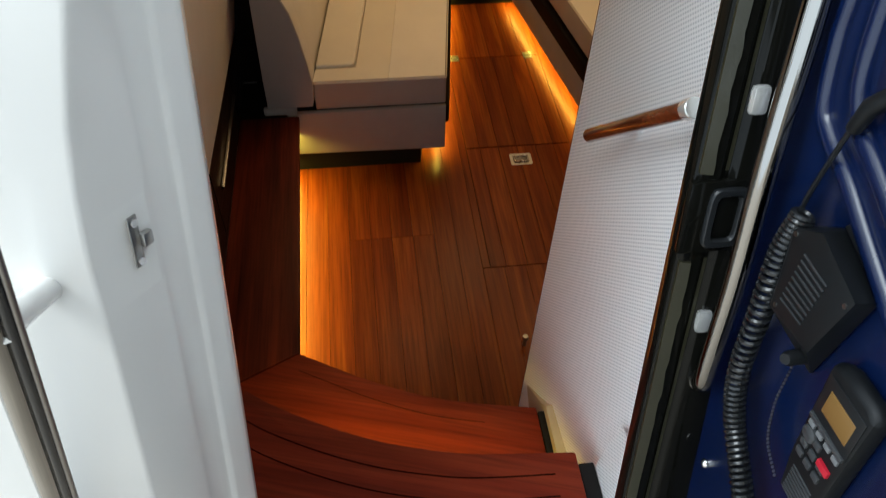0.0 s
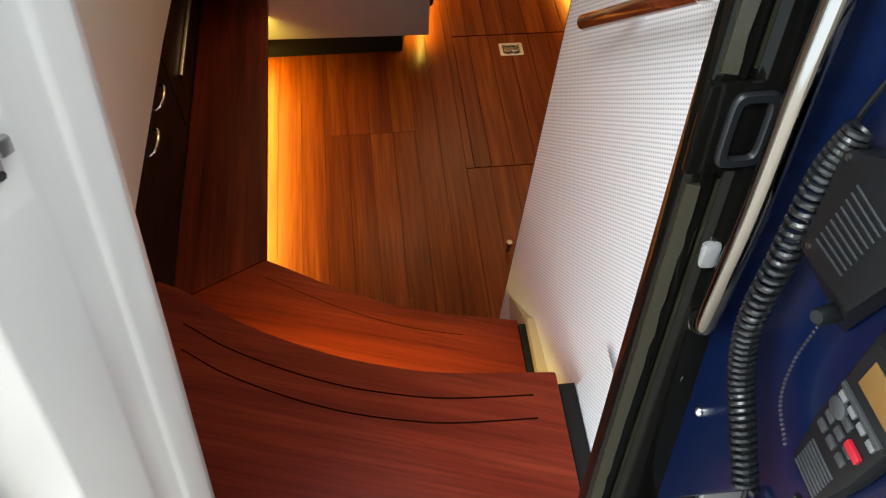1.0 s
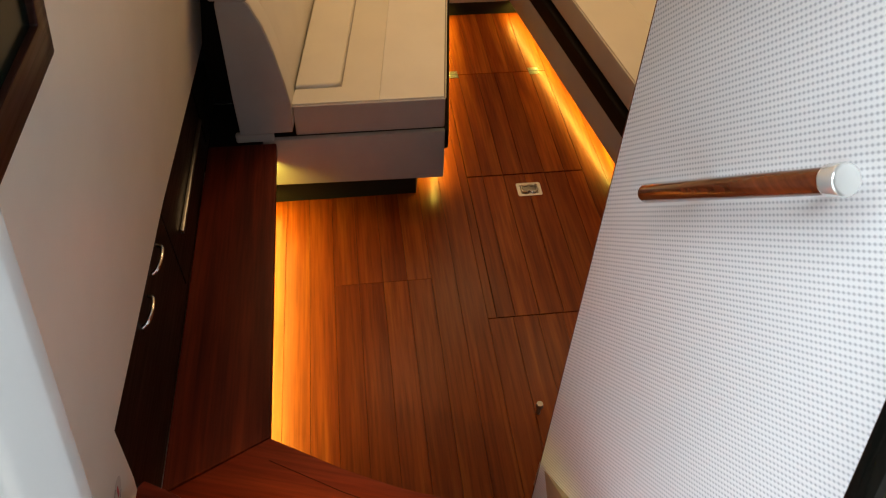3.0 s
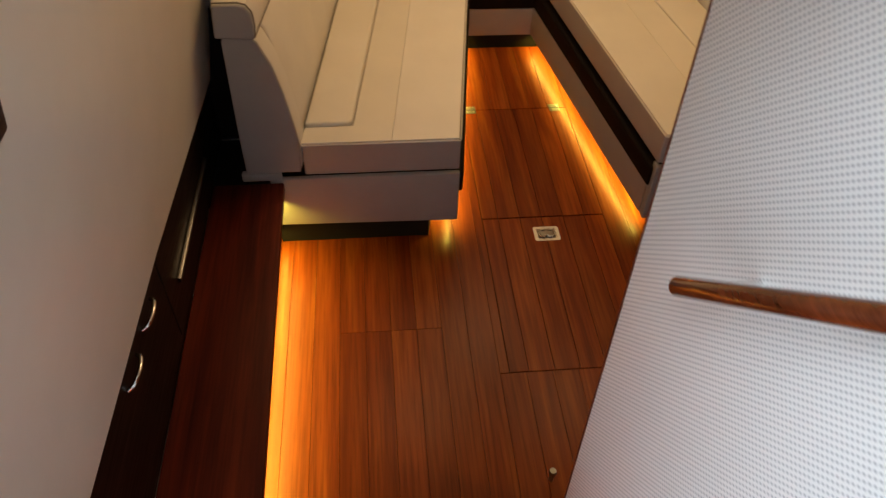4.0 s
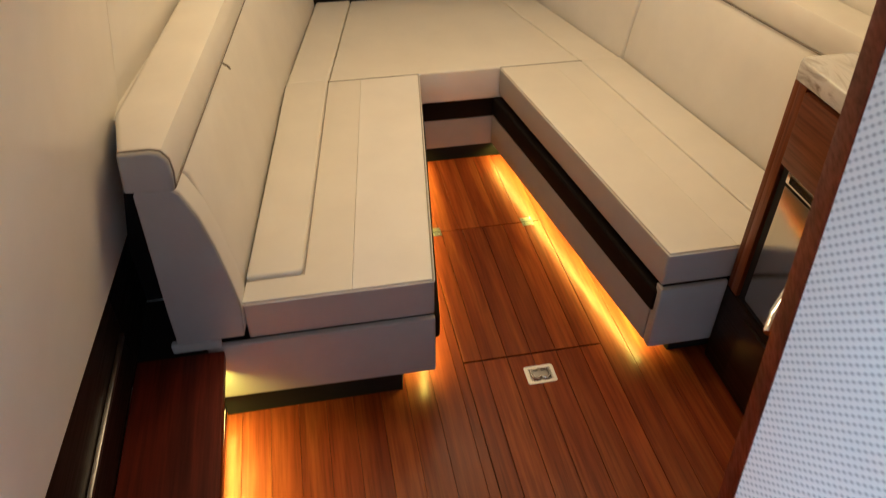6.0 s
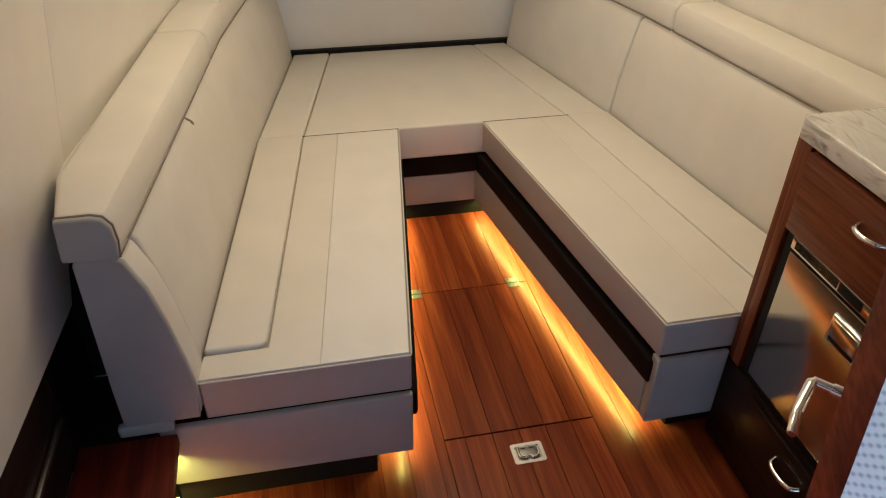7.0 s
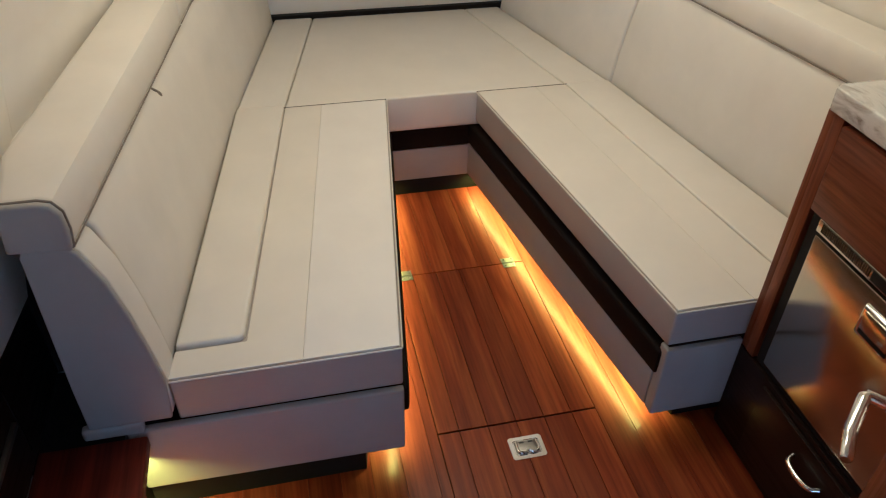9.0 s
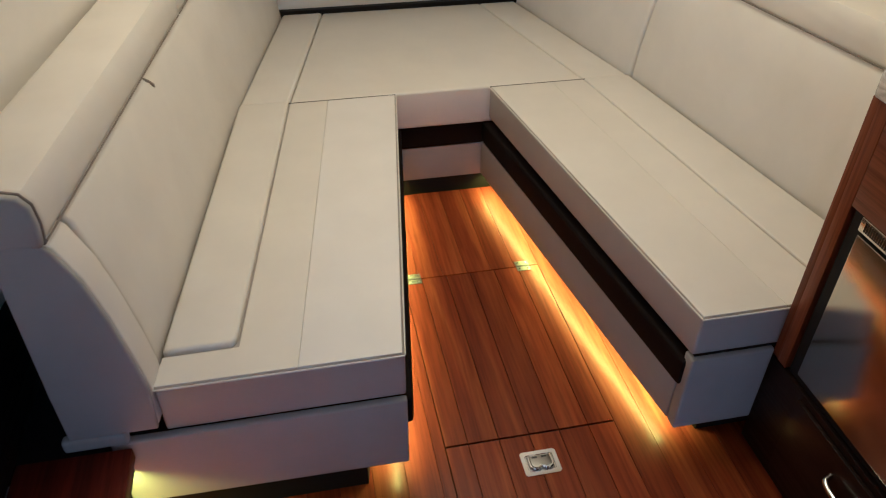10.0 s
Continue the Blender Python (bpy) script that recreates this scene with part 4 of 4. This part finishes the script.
for k in range(9):
    f = 0.20 + 0.075 * k
    a = Vector((0, -1.712, 1.460)).lerp(Vector((0, -1.716, 1.371)), f)
    b = Vector((0, -1.780, 1.463)).lerp(Vector((0, -1.775, 1.386)), f)
    p0, p1 = a.lerp(b, 0.14), a.lerp(b, 0.66)
    part("slot", tube([(NX - 0.0303, p0.y, p0.z), (NX - 0.0303, p1.y, p1.z)], 0.0011, 6), grey_slot, sp)
for y, z in ((-1.704, 1.447), (-1.779, 1.452), (-1.722, 1.380)):
    part("screw", tube([(NX - 0.0295, y, z), (NX - 0.0312, y, z)], 0.0022, 10), dull_steel, sp)
part("knob", tube([on_panel(-1.762, 1.362, 0.010), on_panel(-1.766, 1.366, 0.034), on_panel(-1.767, 1.367, 0.037)], [0.0072, 0.0062, 0.0045], 16), black_plastic, sp)

mic = holder("radio_handset", on_panel(-1.83, 1.31), "black radio handset with amber screen and red key on console", "radio")
O = Vector((0, -1.8275, 1.322))
uu = Vector((0, 0.13, 0.99)).normalized()
vv = Vector((0, -0.99, 0.13)).normalized()


def mp3(a, b, out):
    q3 = O + uu * a + vv * b
    return Vector((NX - out, q3.y, q3.z))


outline = [(0.082, -0.018), (0.076, -0.030), (-0.030, -0.027), (-0.078, -0.020), (-0.078, 0.020), (-0.030, 0.027), (0.076, 0.030), (0.082, 0.018)]
body3 = rounded(loft([[mp3(a * 0.96, b * 0.92, 0.001) for a, b in outline], [mp3(a, b, 0.010) for a, b in outline], [mp3(a * 0.95, b * 0.93, 0.018) for a, b in outline]]), 0.003)
part("case", body3, black_plastic, mic)


def key(name, a, b, ha, hb, t, mat, label=""):
    ring_ = [(a - ha, b - hb), (a + ha, b - hb), (a + ha, b + hb), (a - ha, b + hb)]
    part(name, rounded(loft([[mp3(p, q4, 0.0172) for p, q4 in ring_], [mp3(p, q4, 0.018 + t) for p, q4 in ring_]]), 0.001), mat, mic, label)


key("bezel", 0.044, 0.0, 0.024, 0.0245, 0.0012, cup_grey)
key("display_lip", 0.0225, 0.0, 0.0022, 0.0235, 0.0035, grey_key)
key("screen", 0.046, 0.001, 0.012, 0.017, 0.002, amber_screen, "amber backlit display, unlit")
key("red_key", -0.004, 0.012, 0.0035, 0.0075, 0.003, red_key, "red key")
for cidx in range(4):
    key("soft_key", 0.0145, -0.0175 + 0.0115 * cidx, 0.0028, 0.0040, 0.0022, soft_grey)
for row in range(3):
    for cidx in range(3):
        if (row, cidx) not in ((0, 2), (0, 0)):
            key("key", 0.004 - 0.0125 * row, -0.0155 + 0.0125 * cidx, 0.0036, 0.0046, 0.002, grey_key)
part("direction_pad", tube([mp3(0.004, -0.0150, 0.017), mp3(0.004, -0.0150, 0.0205), mp3(0.004, -0.0150, 0.0215)], [0.0085, 0.0080, 0.0060], 20), grey_key, mic, "round dark direction pad")
for k in range(8):
    key("grille_bar", -0.040 - 0.0044 * k, 0.0, 0.0012, 0.015, 0.001, grey_key)
part("bead_chain", join(*[tube([Vector((NX - 0.012, y, z)) + Vector((0, 0, 0.0012)), Vector((NX - 0.012, y, z)) - Vector((0, 0, 0.0012))]  , 0.0012, 6) for y, z in [(p.y, p.z) for p in spline([(0, -1.755, 1.333), (0, -1.762, 1.285), (0, -1.778, 1.248), (0, -1.806, 1.232)], 9)]]), dull_steel, mic)
coil_run = spline([(-0.240, -1.688, 1.452), (-0.247, -1.694, 1.412), (-0.248, -1.708, 1.345), (-0.248, -1.721, 1.275), (-0.248, -1.746, 1.232), (-0.248, -1.783, 1.203), (-0.246, -1.822, 1.170)], 14)
helix, turns = [], 48
N = turns * 10
for k in range(N + 1):
    f = k / N * (len(coil_run) - 1)
    i = min(int(f), len(coil_run) - 2)
    p = coil_run[i].lerp(coil_run[i + 1], f - i)
    d = (coil_run[i + 1] - coil_run[i]).normalized()
    s1 = d.cross(Vector((1, 0, 0))).normalized()
    s2 = d.cross(s1)
    a = 2 * math.pi * turns * k / N
    r = 0.0086
    helix.append(p + (s1 * math.cos(a) + s2 * math.sin(a)) * r)
cd = holder("coiled_cord", (-0.25, -1.7, 1.3), "black coiled rubber handset cord hanging along the frame", "cord")
part("coil", tube(helix, 0.0027, 7), rubber, cd)
part("tail", tube(spline([coil_run[-1], (-0.25, -1.835, 1.165), (-0.245, -1.85, 1.19), (-0.24, -1.845, 1.235)], 6), 0.0026, 8), rubber, cd)
arm = holder("cable_arm", (-0.2, -1.64, 1.46), "black cable and clip above the coiled cord", "cable")
part("cable", tube(spline([(-0.236, -1.688, 1.436), (-0.236, -1.678, 1.449), (-0.236, -1.680, 1.497), (-0.236, -1.684, 1.54)], 6), 0.0022, 8), rubber, arm)
part("clip", rounded(tube([(-0.234, -1.683, 1.532), (-0.234, -1.688, 1.556), (-0.230, -1.700, 1.578)], [0.006, 0.0075, 0.0065], 10), 0.002), black_plastic, arm)

# door stop on the floor
ds = holder("door_stop", (-0.148, -0.83, 0), "small chrome door stop on the wooden floor", "door stop")
part("post", tube([(-0.148, -0.83, 0.0), (-0.148, -0.83, 0.03), (-0.148, -0.83, 0.034), (-0.148, -0.83, 0.045)], [0.006, 0.006, 0.010, 0.008], 12), dull_steel, ds)

# unseen slab overhead, added to cut sky light on helm and settee
tagged(part("sky_blocker", block(-2.0, 2.0, -6.6, -2.10, 2.30, 2.36, 0), gelcoat), "unseen white slab above the cockpit, added to cut daylight", "roof", kind="structure")
# unseen upright slab astern, added to block light from the low sky
tagged(part("low_sky_blocker", block(-2.0, 2.0, -6.6, -6.5, 0.46, 1.45, 0), deck_tan), "unseen tan slab astern, added to block the low sky", "wall", kind="structure")
# outside: cockpit sole behind the companionway
tagged(part("cockpit_sole", block(-3.0, 3.0, -8.0, -1.80, 0.40, 0.46, 0), deck_tan), "tan moulded cockpit sole outside the cabin", "deck", kind="structure")
tagged(part("hull_bottom", block(-1.30, 1.30, -2.10, 2.1, -0.14, -0.06, 0), gelcoat), "white outer hull bottom", "hull", kind="structure")
tagged(part("hull_skin", block(-1.30, -1.06, -1.36, 2.1, -0.1, 1.90, 0), gelcoat), "white outer hull side", "hull", kind="structure")
tagged(part("hull_skin_starboard", block(1.10, 1.30, -1.98, 2.1, -0.1, 1.93, 0), gelcoat), "white outer hull side", "hull", kind="structure")

# ---- amber strips ----
# the second run, low on the riser, is added to match its lamp
for a, b in (((-0.829, -0.96, 0.2030), (-0.829, -0.01, 0.2030)), ((-0.8405, -0.96, 0.0655), (-0.8405, -0.01, 0.0655)), ((0.322, 0.03, 0.0655), (0.152, 1.11, 0.0655)), ((-0.318, 0.03, 0.0765), (-0.158, 1.11, 0.0765))):
    a, b = Vector(a), Vector(b)
    s = (b - a).cross(Vector((0, 0, 1))).normalized() * 0.004
    bm = loft([[p - s, p + s, p + s + Vector((0, 0, 0.0015)), p - s + Vector((0, 0, 0.0015))] for p in (a, b)])
    tagged(part("led_strip", bm, led), "thin amber light strip under the furniture edge, low ledge run added", "light strip", "amber strips")

# ---- floor boards, hatches and their fittings ----
def board_mesh(w, length):
    """One chamfered board, 12 mm thick, centred on its top."""
    hw, hl, c = w / 2 - 0.0004, length / 2 - 0.0005, 0.0004
    v = [(-hw, -hl, -0.012), (hw, -hl, -0.012), (hw, hl, -0.012), (-hw, hl, -0.012),
         (-hw, -hl, -c), (hw, -hl, -c), (hw, hl, -c), (-hw, hl, -c),
         (-hw + c, -hl + c, 0), (hw - c, -hl + c, 0), (hw - c, hl - c, 0), (-hw + c, hl - c, 0)]
    f = [(0, 1, 5, 4), (1, 2, 6, 5), (2, 3, 7, 6), (3, 0, 4, 7), (4, 5, 9, 8), (5, 6, 10, 9), (6, 7, 11, 10), (7, 4, 8, 11), (8, 9, 10, 11)]
    me = bpy.data.meshes.new("plank")
    me.from_pydata(v, [], f)
    me.materials.append(floor_wood)
    return me


def board(x0, x1, y0, y1, parent):
    ob = new("plank", board_mesh(x1 - x0, y1 - y0))
    ob.location = Vector(((x0 + x1) / 2, (y0 + y1) / 2, 0.0))
    ob.parent = parent
    ob.matrix_parent_inverse = Matrix.Translation(parent.location).inverted()


hatch_a = holder("floor_hatch", (0, -0.22, 0), "varnished hardwood floor hatch with recessed chrome latch", "hatch", "floor hatches", "structure")
hatch_b = holder("floor_hatch", (0, 0.39, 0), "varnished hardwood floor hatch on two small hinges", "hatch", "floor hatches", "structure")
XA, XB, YA, YM, YC = -0.200, 0.206, -0.516, 0.086, 0.688
PITCH, X0 = 0.0722, -0.588
rng = random.Random(4)
for k in range(-5, 17):
    x0, x1 = X0 + PITCH * k, X0 + PITCH * (k + 1)
    cuts = [-1.50, -0.35, 1.14] if -1 <= k <= 2 else [-1.50, 1.14]
    for a, b in zip(cuts, cuts[1:]):
        pieces = [(x0, x1, a, b)]
        out = []
        for px0, px1, pa, pb in pieces:
            if px1 <= XA or px0 >= XB:
                out.append((px0, px1, pa, pb))
                continue
            if px0 < XA - 0.006:
                out.append((px0, XA - 0.001, max(pa, YA), min(pb, YC)))
            if px1 > XB + 0.006:
                out.append((XB + 0.001, px1, max(pa, YA), min(pb, YC)))
            if pa < YA:
                out.append((px0, px1, pa, min(pb, YA - 0.001)))
            if pb > YC:
                out.append((px0, px1, max(pa, YC + 0.001), pb))
        for px0, px1, pa, pb in out:
            if pb - pa > 0.02 and px1 - px0 > 0.004:
                board(px0, px1, pa, pb, floor)
for hatch, a, b in ((hatch_a, YA, YM - 0.001), (hatch_b, YM + 0.001, YC)):
    edges = [XA] + [X0 + 0.008 + PITCH * k for k in range(6, 11)] + [XB]
    for x0, x1 in zip(edges, edges[1:]):
        if x1 - x0 > 0.004:
            board(x0 + 0.0004, x1 - 0.0004, a + 0.001, b - 0.001, hatch)
# recessed latch
lt = holder("latch", (0, 0, 0), "chrome recessed lift latch")
lt.parent = hatch_a
lt.matrix_parent_inverse = Matrix.Translation(hatch_a.location).inverted()
bm = bmesh.new()
rings_ = []
for hx, hy, z in ((0.042, 0.032, 0.0005), (0.0415, 0.0315, 0.0028), (0.032, 0.022, 0.0028), (0.031, 0.021, 0.0012)):
    rings_.append([bm.verts.new((0.0 + a * hx, 0.005 + b * hy, z)) for a, b in ((-1, -0.85), (-0.88, -1), (0.88, -1), (1, -0.85), (1, 0.85), (0.88, 1), (-0.88, 1), (-1, 0.85))])
for a, b in zip(rings_, rings_[1:]):
    for i in range(8):
        bm.faces.new((a[i], a[(i + 1) % 8], b[(i + 1) % 8], b[i]))
bm.faces.new(rings_[-1])
part("plate", bm, chrome, lt)
part("well", block(-0.029, 0.029, -0.014, 0.024, 0.0013, 0.0018, 0.0002), dull_steel, lt, "dull recessed well")
part("ring", tube(spline([(-0.024, 0.022, 0.005), (-0.024, -0.006, 0.006), (-0.010, -0.012, 0.006), (0.0, -0.006, 0.006), (0.010, -0.012, 0.006), (0.024, -0.006, 0.006), (0.024, 0.022, 0.005)], 4), 0.0034, 8), chrome, lt)
for x, y in ((-0.010, 0.020), (0.012, 0.020)):
    part("slot", block(x - 0.006, x + 0.006, y - 0.0022, y + 0.0022, 0.0014, 0.0022, 0.0004), grey_slot, lt)
for x in (-0.169, 0.158):
    hg = holder("hinge", (0, 0, 0))
    hg.parent = hatch_b
    hg.matrix_parent_inverse = Matrix.Translation(hatch_b.location).inverted()
    part("plate", block(x - 0.020, x + 0.020, YC - 0.022, YC + 0.022, 0.0005, 0.0022, 0.0006), hinge_steel, hg)
    part("knuckle", tube([(x - 0.019, YC, 0.002), (x + 0.019, YC, 0.002)], 0.0035, 10), hinge_steel, hg)
    for a, b in ((-0.012, -0.014), (0.012, -0.014), (-0.012, 0.014), (0.012, 0.014)):
        part("screw", tube([(x + a, YC + b, 0.002), (x + a, YC + b, 0.003)], 0.003, 8), chrome, hg)
